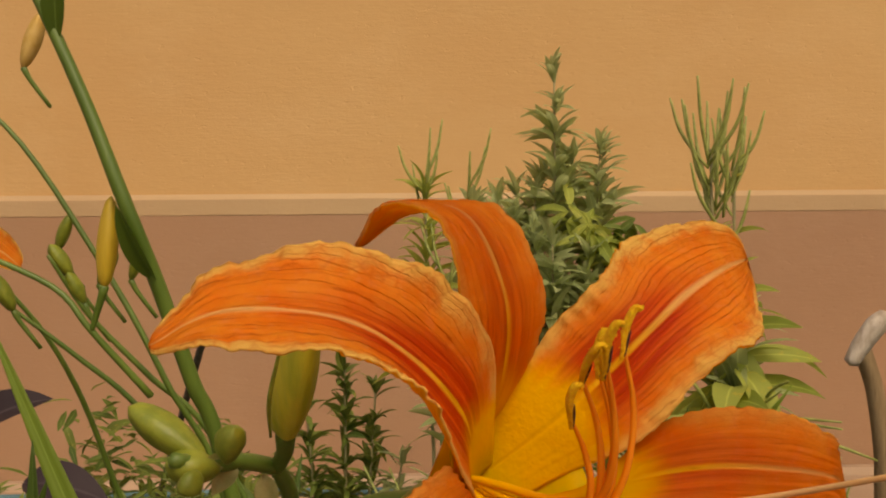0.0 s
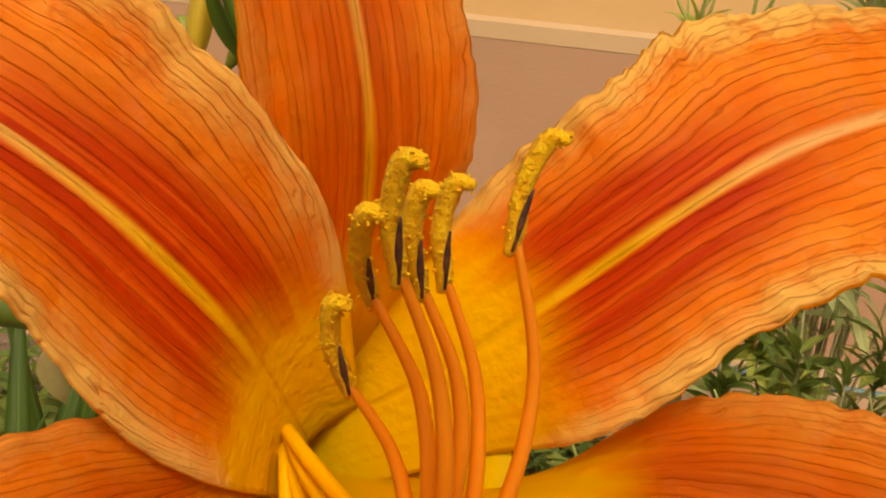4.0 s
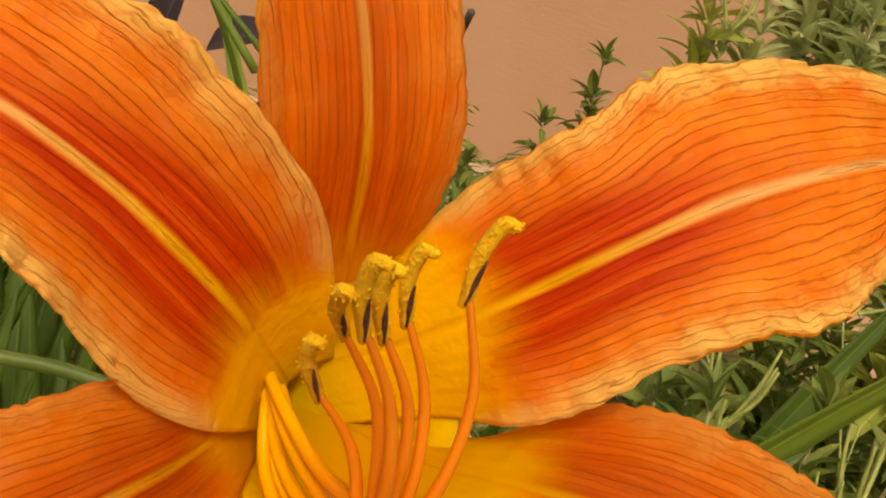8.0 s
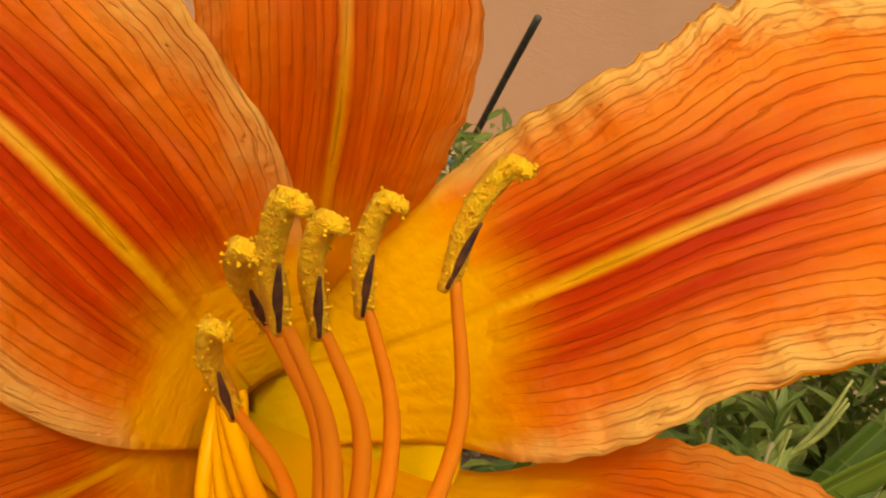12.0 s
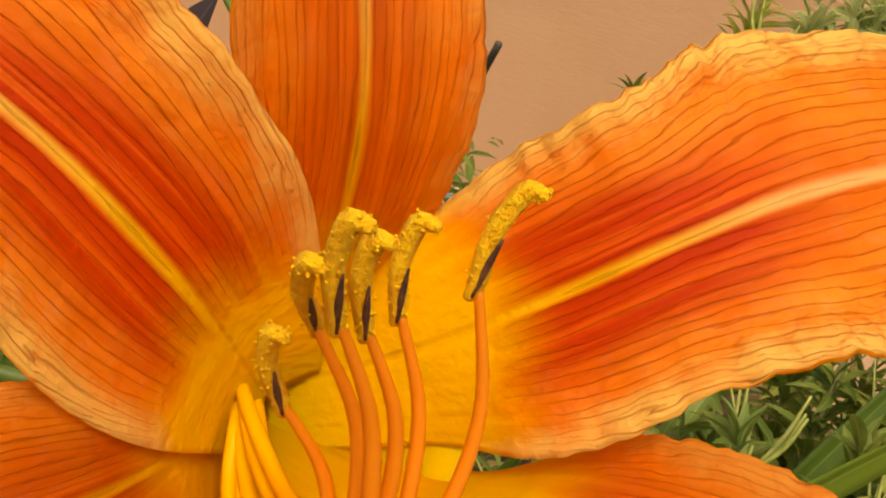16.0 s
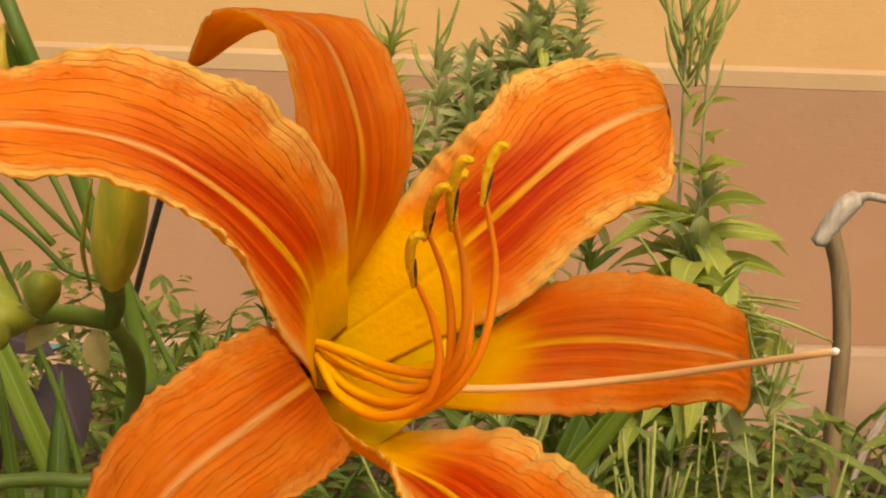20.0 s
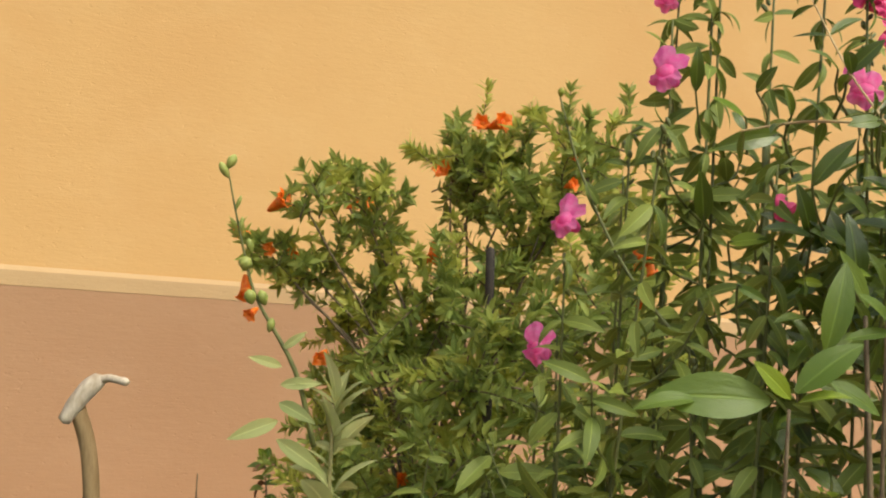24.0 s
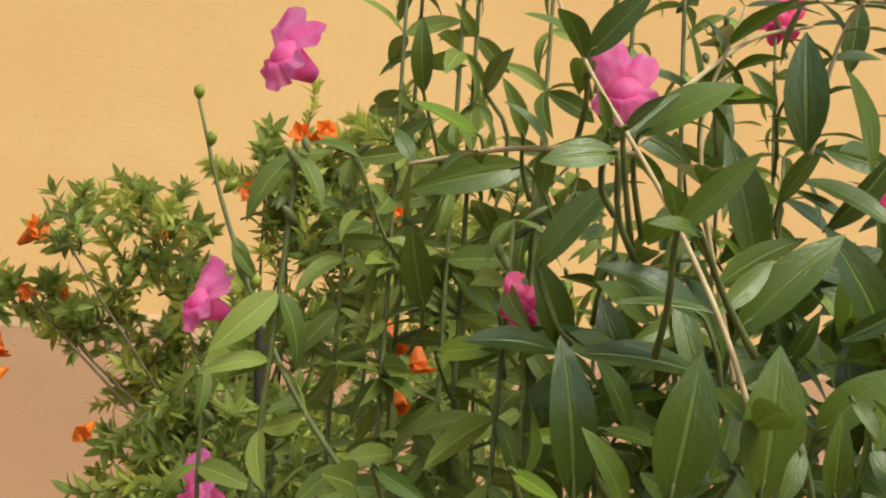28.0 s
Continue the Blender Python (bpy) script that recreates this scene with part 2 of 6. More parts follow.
THROAT_YELLOW.node_tree.nodes["Principled BSDF"].inputs["Specular IOR Level"].default_value = 0.08


def filament_material(name, outer):
    """Yellow where the stamens leave the throat, another colour towards their ends."""
    g = Graph(name, 0.4)
    s = g.nt.nodes.new("ShaderNodeSeparateXYZ")
    g.nt.links.new(g.coord("Object"), s.inputs[0])
    n = g.noise(g.coord("Object"), 300, 3)
    c = g.mix(g.step(g.math("ADD", s.outputs[1], g.math("MULTIPLY", n, 0.004)), 0.182, 0.197), outer, (0.90, 0.48, 0.010))
    g.colour(c)
    g.bump(n, 0.15, 0.0004)
    g.thin(c, 0.2)
    return g.mat


FILAMENT = filament_material("filament_orange", (0.88, 0.27, 0.018))
ANTHER = speckled("pollen_yellow", (0.95, 0.44, 0.006), (1.0, 0.62, 0.014), 1400, 0.9, 0.8, 0.001)
ANTHER_DARK = speckled("anther_slit", (0.03, 0.008, 0.006), (0.16, 0.05, 0.01), 900, 0.8)
STYLE = filament_material("style_cream", (0.84, 0.50, 0.20))
STIGMA = speckled("stigma_white", (0.82, 0.72, 0.55), (0.86, 0.80, 0.68), 500, 0.6)
STEM = speckled("scape_green", (0.075, 0.13, 0.014), (0.135, 0.20, 0.028), 70, 0.42, 0.25, 0.0008, 0.0, (1, 1, 0.15))
BUD = speckled("bud_green", (0.30, 0.33, 0.026), (0.60, 0.50, 0.045), 150, 0.42, 0.5, 0.0012, 0.12, (1, 1, 0.12))
BUD_GOLD = speckled("bud_gold", (0.50, 0.33, 0.024), (0.66, 0.44, 0.04), 90, 0.45, 0.3, 0.001, 0.15, (1, 1, 0.12))
BUD_SMALL = speckled("bud_leaf_green", (0.17, 0.21, 0.020), (0.33, 0.35, 0.04), 140, 0.45, 0.3, 0.001, 0.1)
SPENT = speckled("spent_bud", (0.62, 0.36, 0.07), (0.74, 0.50, 0.16), 150, 0.6, 0.4, 0.001, 0.2)
BRACT = speckled("bract_straw", (0.30, 0.28, 0.08), (0.45, 0.40, 0.17), 200, 0.6, 0.3, 0.0006, 0.2)
STRAP = leafy("strap_leaf", (0.034, 0.070, 0.008), (0.095, 0.155, 0.018), None, 0.4, 0.3)
STRAP_PALE = leafy("strap_leaf_pale", (0.19, 0.27, 0.030), (0.25, 0.34, 0.05), None, 0.45, 0.4)
STOCK_GREY = leafy("stock_leaf_grey", (0.27, 0.32, 0.13), (0.48, 0.52, 0.23), None, 0.65, 0.45)
STOCK_GREEN = leafy("stock_leaf_green", (0.23, 0.29, 0.045), (0.46, 0.48, 0.10), (0.60, 0.48, 0.08), 0.6, 0.42)
STOCK_PALE = leafy("stock_leaf_pale", (0.32, 0.35, 0.16), (0.52, 0.54, 0.26), (0.62, 0.50, 0.14), 0.6, 0.4)
POD = speckled("seed_pod_green", (0.25, 0.29, 0.06), (0.42, 0.44, 0.12), 120, 0.5, 0.2, 0.0008, 0.1)
PALE_STEM = speckled("pale_stem", (0.22, 0.20, 0.08), (0.34, 0.30, 0.14), 90, 0.6, 0.3, 0.0008, 0.0, (1, 1, 0.2))
WEED = leafy("weed_leaf", (0.055, 0.105, 0.016), (0.21, 0.26, 0.05), (0.42, 0.35, 0.07), 0.6, 0.35)
WEED_DARK = leafy("creeper_leaf", (0.08, 0.135, 0.024), (0.20, 0.26, 0.055), (0.26, 0.16, 0.06), 0.5, 0.3)
POM = leafy("pomegranate_leaf", (0.12, 0.17, 0.035), (0.35, 0.40, 0.10), None, 0.45, 0.42)
POM_FRESH = leafy("pomegranate_young_leaf", (0.26, 0.31, 0.045), (0.50, 0.50, 0.12), None, 0.45, 0.45)
POM_BARK = speckled("twig_bark", (0.09, 0.06, 0.032), (0.19, 0.14, 0.08), 120, 0.75, 0.5, 0.001)
POM_FLOWER = speckled("scarlet_petal", (0.93, 0.16, 0.012), (0.97, 0.32, 0.04), 220, 0.5, 0.3, 0.001, 0.3)
SNAP_LEAF = leafy("snapdragon_leaf", (0.090, 0.130, 0.024), (0.26, 0.30, 0.06), None, 0.5, 0.2, False)
SNAP_STEM = speckled("snapdragon_stem", (0.09, 0.10, 0.03), (0.16, 0.17, 0.05), 120, 0.55, 0.2, 0.0006)
PINK = speckled("pink_petal", (0.94, 0.13, 0.50), (0.97, 0.34, 0.66), 160, 0.55, 0.3, 0.001, 0.62)
PINK_DEEP = speckled("deep_pink_petal", (0.74, 0.03, 0.17), (0.88, 0.08, 0.30), 160, 0.45, 0.3, 0.001, 0.3)
GLOSSY = leafy("glossy_leaf", (0.034, 0.060, 0.006), (0.125, 0.170, 0.018), None, 0.28, 0.20, False, 0.65)
GLOSSY_MANY = leafy("glossy_leaf_mass", (0.030, 0.054, 0.005), (0.110, 0.150, 0.014), None, 0.28, 0.20, True, 0.65)
# lighter green than GLOSSY: light shining through near leaves is put into the colour
FRESH_BACKLIT = leafy("fresh_backlit_leaf", (0.105, 0.170, 0.020), (0.17, 0.245, 0.038), None, 0.40, 0.42, False, 0.55)
YOUNG = leafy("young_leaf", (0.15, 0.24, 0.02), (0.27, 0.33, 0.035), None, 0.32, 0.32, False)
TWIG_RED = speckled("reddish_twig", (0.46, 0.29, 0.14), (0.58, 0.46, 0.24), 140, 0.5, 0.3, 0.0008)
CUT_WOOD = speckled("weathered_cut_wood", (0.40, 0.31, 0.23), (0.64, 0.55, 0.45), 90, 0.8, 0.7, 0.003, 0.0, (1, 1, 0.3))
STAKE_BARK = speckled("brown_bark", (0.21, 0.13, 0.06), (0.35, 0.24, 0.125), 60, 0.85, 0.7, 0.003, 0.0, (1, 1, 0.25))
DARK_STAKE = speckled("dark_stake", (0.016, 0.011, 0.008), (0.045, 0.032, 0.022), 90, 0.8, 0.5, 0.002)
CAP = speckled("grey_plastic", (0.085, 0.078, 0.10), (0.15, 0.135, 0.165), 45, 0.6, 0.35, 0.002)
HOSE = speckled("teal_hose", (0.05, 0.13, 0.15), (0.09, 0.19, 0.21), 40, 0.5, 0.2)
STAKE_GREY = speckled("weathered_stake", (0.045, 0.040, 0.030), (0.085, 0.075, 0.058), 90, 0.8, 0.4, 0.002)
DARK_LEAF = leafy("purple_leaf", (0.014, 0.008, 0.010), (0.035, 0.02, 0.022), None, 0.7, 0.05)
STRAW = leafy("straw_leaf", (0.50, 0.36, 0.08), (0.74, 0.60, 0.22), None, 0.6, 0.35)
DRY = leafy("dry_leaf", (0.34, 0.22, 0.08), (0.58, 0.43, 0.18), None, 0.7, 0.25)
RUST = leafy("rust_leaf", (0.14, 0.06, 0.03), (0.30, 0.16, 0.07), None, 0.7, 0.2)


# ---- mesh helpers ----
def mesh_object(name, verts, faces, mat, uvs=None, smooth=True):
    me = bpy.data.meshes.new(name)
    me.from_pydata([tuple(v) for v in verts], [], [tuple(f) for f in faces])
    if uvs is not None:
        layer = me.uv_layers.new(name="UVMap")
        idx = np.empty(len(me.loops), dtype=np.int32)
        me.loops.foreach_get("vertex_index", idx)
        layer.data.foreach_set("uv", np.asarray(uvs, dtype=np.float32)[idx].ravel())
    if smooth:
        me.polygons.foreach_set("use_smooth", [True] * len(me.polygons))
    me.materials.append(mat)
    me.update()
    return new(name, me)


def part(name, geo, mat, parent, label="", smooth=True):
    """geo: verts, faces and, where there are any, uvs. One mesh under a thing or a part."""
    ob = mesh_object(name, geo[0], geo[1], mat, geo[2] if len(geo) > 2 else None, smooth)
    ob.parent = parent
    if label:
        ob["label"] = label
    return ob


def thing(name, label, category, group="", kind=""):
    return tagged(new(name), label, category, group, kind)


def spline(rows, n):
    """Catmull-Rom curve through the rows, n samples."""
    c = np.asarray(rows, float)
    m = len(c)
    e = np.vstack([2 * c[0] - c[1], c, 2 * c[-1] - c[-2]])
    u = np.linspace(0, m - 1, n)
    i = np.minimum(u.astype(int), m - 2)
    f = (u - i)[:, None]
    a, b, d, g = e[i], e[i + 1], e[i + 2], e[i + 3]
    return 0.5 * (2 * b + (d - a) * f + (2 * a - 5 * b + 4 * d - g) * f ** 2 + (3 * b - a - 3 * d + g) * f ** 3)


def unit(v):
    v = np.asarray(v, float)
    return v / (np.linalg.norm(v, axis=-1, keepdims=True) + 1e-12)


def tube(points, radii, sides=8, n=0, rough=0.0):
    """A tapered round rod along a curve, closed at both ends."""
    p = spline(points, n) if n else np.asarray(points, float)
    m = len(p)
    r = np.interp(np.linspace(0, 1, m), np.linspace(0, 1, len(radii)), radii)
    t = unit(np.gradient(p, axis=0))
    ref = np.array([0.13, 0.97, 0.2]) if abs(t[0] @ [0.13, 0.97, 0.2]) < 0.8 else np.array([1.0, 0.1, 0.1])
    b = unit(np.cross(t, ref))
    k = np.cross(t, b)
    ang = np.linspace(0, 2 * np.pi, sides, endpoint=False)
    ring = np.cos(ang)[None, :, None] * b[:, None] + np.sin(ang)[None, :, None] * k[:, None]
    wob = 1 + rough * np.sin(5 * ang[None, :] + 9 * np.arange(m)[:, None]) * np.cos(3.1 * np.arange(m))[:, None]
    v = (p[:, None] + ring * (r[:, None] * wob)[..., None]).reshape(-1, 3)
    v = np.vstack([v, p[:1] - t[:1] * r[0] * 0.4, p[-1:] + t[-1:] * r[-1] * 0.7])
    f = []
    for i in range(m - 1):
        for j in range(sides):
            a, c = i * sides + j, i * sides + (j + 1) % sides
            f.append((a, c, c + sides, a + sides))
    z = m * sides
    for j in range(sides):
        f.append((z, (j + 1) % sides, j))
        f.append((z + 1, (m - 1) * sides + j, (m - 1) * sides + (j + 1) % sides))
    return v, f


def join(geos):
    vs, fs, us, o = [], [], [], 0
    for g in geos:
        v = np.asarray(g[0])
        vs.append(v)
        fs += [tuple(k + o for k in f) for f in g[1]]
        us.append(np.asarray(g[2]) if len(g) > 2 else np.zeros((len(v), 2)))
        o += len(v)
    return np.vstack(vs), fs, np.vstack(us)


def blade(width, n=6, fold=0.25, bend=0.3, blunt=0.5, wave=0.0):
    """A leaf of length 1 along +y, face up (+z). width: half width; bend: how far the tip droops."""
    s = np.linspace(0, 1, n + 1)
    w = width * np.sin(np.pi * np.clip(s, 0, 1) ** (0.55 + 0.45 * blunt)) ** (0.8)
    w[0], w[-1] = width * 0.10, width * 0.02
    th = bend * s * 1.6
    y = np.cumsum(np.r_[0, np.cos(0.5 * (th[1:] + th[:-1]))]) / n
    z = -np.cumsum(np.r_[0, np.sin(0.5 * (th[1:] + th[:-1]))]) / n
    v, uv = [], []
    for i in range(n + 1):
        for k in (-1, -0.5, 0, 0.5, 1):
            lift = abs(k) * w[i] * fold + wave * abs(k) * width * math.sin(7 * s[i] * 2 + k)
            v.append((k * w[i], y[i] - z[i] * 0 , z[i] + lift))
            uv.append((k, s[i]))
    f = [(i * 5 + j, i * 5 + j + 1, i * 5 + j + 6, i * 5 + j + 5) for i in range(n) for j in range(4)]
    return np.array(v), f, np.array(uv)


def small_blade(width, bend=0.3):
    """The same leaf with few faces, for crowns."""
    s = np.array([0, 0.3, 0.65, 1.0])
    w = width * np.array([0.12, 0.95, 0.8, 0.03])
    v, uv = [], []
    for i in range(4):
        for k in (-1, 0, 1):
            v.append((k * w[i], s[i], -bend * s[i] ** 2 + abs(k) * w[i] * 0.3))
            uv.append((k, s[i]))
    f = [(i * 3 + j, i * 3 + j + 1, i * 3 + j + 4, i * 3 + j + 3) for i in range(3) for j in range(2)]
    return np.array(v), f, np.array(uv)


def aim(at_, way, up=(0, 0, 1), size=1.0, spin=0.0):
    """A matrix that lays a leaf's +y along way, its face towards up."""
    y = unit(way)
    x = unit(np.cross(y, up) + 1e-9)
    z = np.cross(x, y)
    c, s = math.cos(spin), math.sin(spin)
    x2, z2 = c * x + s * z, c * z - s * x
    m = np.eye(4)
    m[:3, 0], m[:3, 1], m[:3, 2], m[:3, 3] = x2 * size, y * size, z2 * size, at_
    return m


def spread(template, mats):
    """One mesh from many copies of a template."""
    v, f, uv = template
    n = len(mats)
    mats = np.asarray(mats)
    hv = np.c_[v, np.ones(len(v))]
    allv = np.einsum("nij,kj->nki", mats, hv)[..., :3].reshape(-1, 3)
    face = np.asarray(f)
    allf = (face[None] + (np.arange(n) * len(v))[:, None, None]).reshape(-1, face.shape[1])
    return allv, allf.tolist(), np.tile(uv, (n, 1))


rng = np.random.default_rng(7)


def ground_z(x, y):
    """Height of the soil: a bed that rises gently towards the wall."""
    return 0.03 + 0.13 * min(max((y - 0.2) / 1.2, 0), 1)


def box_geo(x0, x1, y0, y1, z0, z1, slant=0.037, chamfer=0.0):
    """A block whose long side runs with the wall (y grows by slant per metre of x); chamfer takes off the upper front edge."""
    prof = [(y0, z0), (y1, z0), (y1, z1), (y0 + chamfer, z1), (y0, z1 - chamfer)] if chamfer else [(y0, z0), (y1, z0), (y1, z1), (y0, z1)]
    n = len(prof)
    v = [(x, y + slant * x, z) for x in (x0, x1) for y, z in prof]
    f = [tuple(range(n))[::-1], tuple(range(n, 2 * n))] + [(i, (i + 1) % n, n + (i + 1) % n, n + i) for i in range(n)]
    return np.array(v), f


def structure(name, geo, mat, label, category):
    return tagged(mesh_object(name, geo[0], geo[1], mat, None, False), label, category, "", "structure")


# ---- setting ----
WALL_Y, SILL_Z = 1.983, 1.503
structure("wall_north", box_geo(-9, 2.95, WALL_Y + 0.012, WALL_Y + 0.25, 0.0, 3.4), OCHRE, "ochre plastered garden wall with brushed, stained paint", "wall")
structure("wall_north_dado", box_geo(-9, 2.95, WALL_Y - 0.004, WALL_Y + 0.008, 0.0, 0.662), DADO, "brown painted lower part of the plaster wall", "wall")
structure("trim", box_geo(-9, 2.95, WALL_Y - 0.004, WALL_Y + 0.010, 0.663, 0.702, 0.037, 0.010), BAND, "pale plaster ledge between ochre and brown paint", "trim")
structure("wall_plinth", box_geo(-9, 2.95, WALL_Y - 0.05, WALL_Y - 0.008, 0.0, 0.178, 0.037, 0.02), APRON, "dusty cement skirting at the foot of the wall", "skirting")
structure("pavement", box_geo(-9, 2.95, 1.42, WALL_Y - 0.054, 0.05, 0.168, 0.037, 0.012), APRON, "pale dusty cement apron along the foot of the wall", "pavement")
structure("wall_corner", box_geo(2.952, 3.05, WALL_Y - 0.03, WALL_Y + 0.25, 0.0, 3.4), BAND, "cream painted corner strip at the end of the wall", "wall trim")
structure("wall_east", box_geo(3.052, 6.5, WALL_Y + 0.32, WALL_Y + 0.5, 0.0, 3.4), DADO, "recessed brown wall beyond the corner strip", "wall")
sill = structure("window_sill_1", box_geo(-0.6, 1.06, WALL_Y - 0.02, WALL_Y + 0.01, SILL_Z, SILL_Z + 0.16), WHITE, "white painted window sill projecting from the wall", "window sill")


def build_ground():
    gx = np.r_[-40, -15, -6, -3, np.linspace(-2, 3.2, 70), 5, 9, 20, 40]
    gy = np.r_[-40, -15, -6, -2, np.linspace(-0.8, 1.95, 60), 2.6, 8, 40]
    v, f = [], []
    for y in gy:
        for x in gx:
            near = -2 <= x <= 3.2 and -0.8 <= y <= 1.95
            bump = 0.018 * noise.noise((x * 9, y * 9, 0.3)) + 0.009 * noise.noise((x * 31, y * 31, 1.7)) if near else 0
            v.append((x, y, ground_z(x, y) + bump if y < 1.5 else 0.09))
    n = len(gx)
    for j in range(len(gy) - 1):
        for i in range(n - 1):
            f.append((j * n + i, j * n + i + 1, (j + 1) * n + i + 1, (j + 1) * n + i))
    ob = mesh_object("ground", v, f, SOIL)
    tagged(ob, "dry brown garden soil with clods", "soil", "", "structure")


build_ground()


# ---- the daylily ----
PETALS = {
    # side at the foot, kind, whether the side turns with the curve, share of the length that is yellow;
    # then station by station: place in mm, half width in mm, roll and fold in degrees
    "ul": ((0.571, -0.085, 0.817), "broad", False, 0.15,
          [(4.2, 206.2, 555.6, 6.4, 27.4, -18.7), (2.5, 188.9, 571.4, 13.2, 41.2, -14.3), (-6.4, 178.1, 583.6, 14.3, 52.7, -29), (-17.8, 170, 591, 13.3, 65.3, -23.1), (-34.4, 164.2, 592.7, 11.6, 78, -6.3), (-45.8, 163.1, 587.6, 4.7, 83.8, -6)]),
    "t": ((-0.95, -0.007, -0.313), "narrow", True, 0.3,
          [(-0.9, 210, 553, 6.5, 46.7, -8.8), (6.6, 208.7, 566.2, 7.6, 45.2, -25.7), (10.2, 200, 578.6, 10.1, 43.2, -17.5), (10.2, 196.1, 593.6, 10.9, 51, -1.7), (3.3, 198.5, 608.1, 11.1, 66.4, 2.1), (-9.8, 205, 610.2, 8, 74.9, -6.9), (-17.6, 207.2, 602.3, 3.4, 66, -9.9)]),
    "ur": ((-0.58, 0.118, 0.806), "broad", True, 0.30,
          [(2, 210.6, 554.1, 6.4, -21.9, -6.6), (16.3, 207.4, 565, 9.2, -1.5, -5.5), (27.7, 205.1, 575.2, 13.7, -13.7, 3.2), (39, 206.2, 585.9, 13.7, -12.3, 10.6), (47.3, 212.4, 592.1, 16.1, -14, 5.7), (57.9, 224.5, 596.7, 13, 0.8, -2.3), (66.9, 238, 598.5, 6.6, 24.7, 5.3)]),
    "r": ((-0.013, 0.122, 0.992), "narrow", True, 0.36,
          [(3.8, 211, 552, 6.5, -72.4, -3.1), (21.3, 203.7, 553.9, 7.1, -62.5, -16.7), (34.6, 197, 559.2, 10.7, -38.1, -15.7), (47.4, 194.3, 561.8, 11.4, -16.2, -9.2), (60.9, 193.9, 561.3, 10.3, 4.2, -12.5), (70.9, 198.3, 558.8, 7.5, -0.4, -5.3), (76.3, 207.1, 555.2, 8.8, -14.5, -2.8)]),
    "lr": ((0.658, -0.115, 0.744), "broad", False, 0.3,
          [(-4.4, 207.3, 551, 6.3, -100.7, 21), (9.6, 190.8, 545.7, 9.8, -89.7, 20.7), (26.3, 175.2, 542.6, 15.2, -63, 28.9), (35.1, 156.7, 535.7, 15.3, -40.9, 33.4), (39, 139.4, 526.2, 11.5, -25.5, 26.5), (39, 126.5, 514.7, 6.5, -32.2, 23.9)]),
    "ll": ((-0.859, 0.272, 0.434), "narrow", False, 0.2,
          [(-0.1, 208.5, 553, 6.1, -36.5, 2.1), (3.7, 187.8, 555.9, 8, -27.9, 0.6), (4.8, 169.7, 559.5, 10, -23.1, 0.5), (0.8, 155.7, 558.8, 11, 0.3, -4.6), (-7.7, 146.2, 552.4, 12.4, 32, -6.1), (-18.1, 143.5, 534, 5.6, 22.4, -1.1)]),
}


def petal_geo(side, kind, rows, phase, turns=False, yellow=0.33, frill=1.0):
    nu, nv = 30, 110
    st = spline(rows, nv)
    c = st[:, :3] / 1000
    t = unit(np.gradient(c, axis=0))
    side = np.asarray(side)
    b = unit(side - (t @ side)[:, None] * t)
    if turns:
        for i in range(nv):
            side = unit(side - (side @ t[i]) * t[i])
            b[i] = side
    k = np.cross(t, b)
    s = np.linspace(0, 1, nv)
    w = np.maximum(st[:, 3], 0.5) / 1000
    tip = np.clip((s - 0.93) / 0.07, 0, 1)
    w = w * np.sqrt(np.maximum(1 - tip ** 3.0, 0.0004))
    r, f = np.radians(st[:, 4]), np.radians(st[:, 5])
    ea = w[:, None] * (np.cos(r + f)[:, None] * b + np.sin(r + f)[:, None] * k)
    eb = -w[:, None] * (np.cos(r - f)[:, None] * b + np.sin(r - f)[:, None] * k)
    odd, even = (ea - eb) / 2, (ea + eb) / 2
    nrm = unit(np.cross(t, odd))
    v, uv = [], []
    ruffle = frill * (0.0011 if kind == "broad" else 0.00045)
    for i in range(nv):
        for j in range(nu + 1):
            u = -1 + 2 * j / nu
            p = c[i] + u * odd[i] + u * u * even[i]
            grow = min(1, max(0, (s[i] - 0.22) / 0.25)) * abs(u) ** 3 * min(1, max(0, (0.97 - s[i]) / 0.16))
            rim = phase * 3 + (7.7 if u > 0 else 0)
            wave = 1.2 * noise.noise((s[i] * 16, rim, 0.2)) + 1.1 * noise.noise((s[i] * 40, rim + u, 3.1)) + 0.6 * noise.noise((s[i] * 85, rim + 2 * u, 5.7))
            crinkle = 0.00034 * math.sin(38 * u + 3 * noise.noise((s[i] * 6, u * 2, phase))) * min(1, s[i] * 2.2)
            p = p + nrm[i] * (ruffle * grow * wave + crinkle + (-0.0005 * math.exp(-(u / 0.07) ** 2)) * min(1, s[i] * 3) * 0.5)
            jag = 1 + 0.05 * frill * grow * noise.noise((s[i] * 60, rim, 8.3))
            p = c[i] + (p - c[i]) * jag
            v.append(p)
            uv.append((u, 0.33 * s[i] / yellow if s[i] < yellow else 0.33 + 0.67 * (s[i] - yellow) / (1 - yellow)))
    m = nu + 1
    faces = [(i * m + j, i * m + j + 1, (i + 1) * m + j + 1, (i + 1) * m + j) for i in range(nv - 1) for j in range(nu)]
    return np.array(v), faces, np.array(uv)


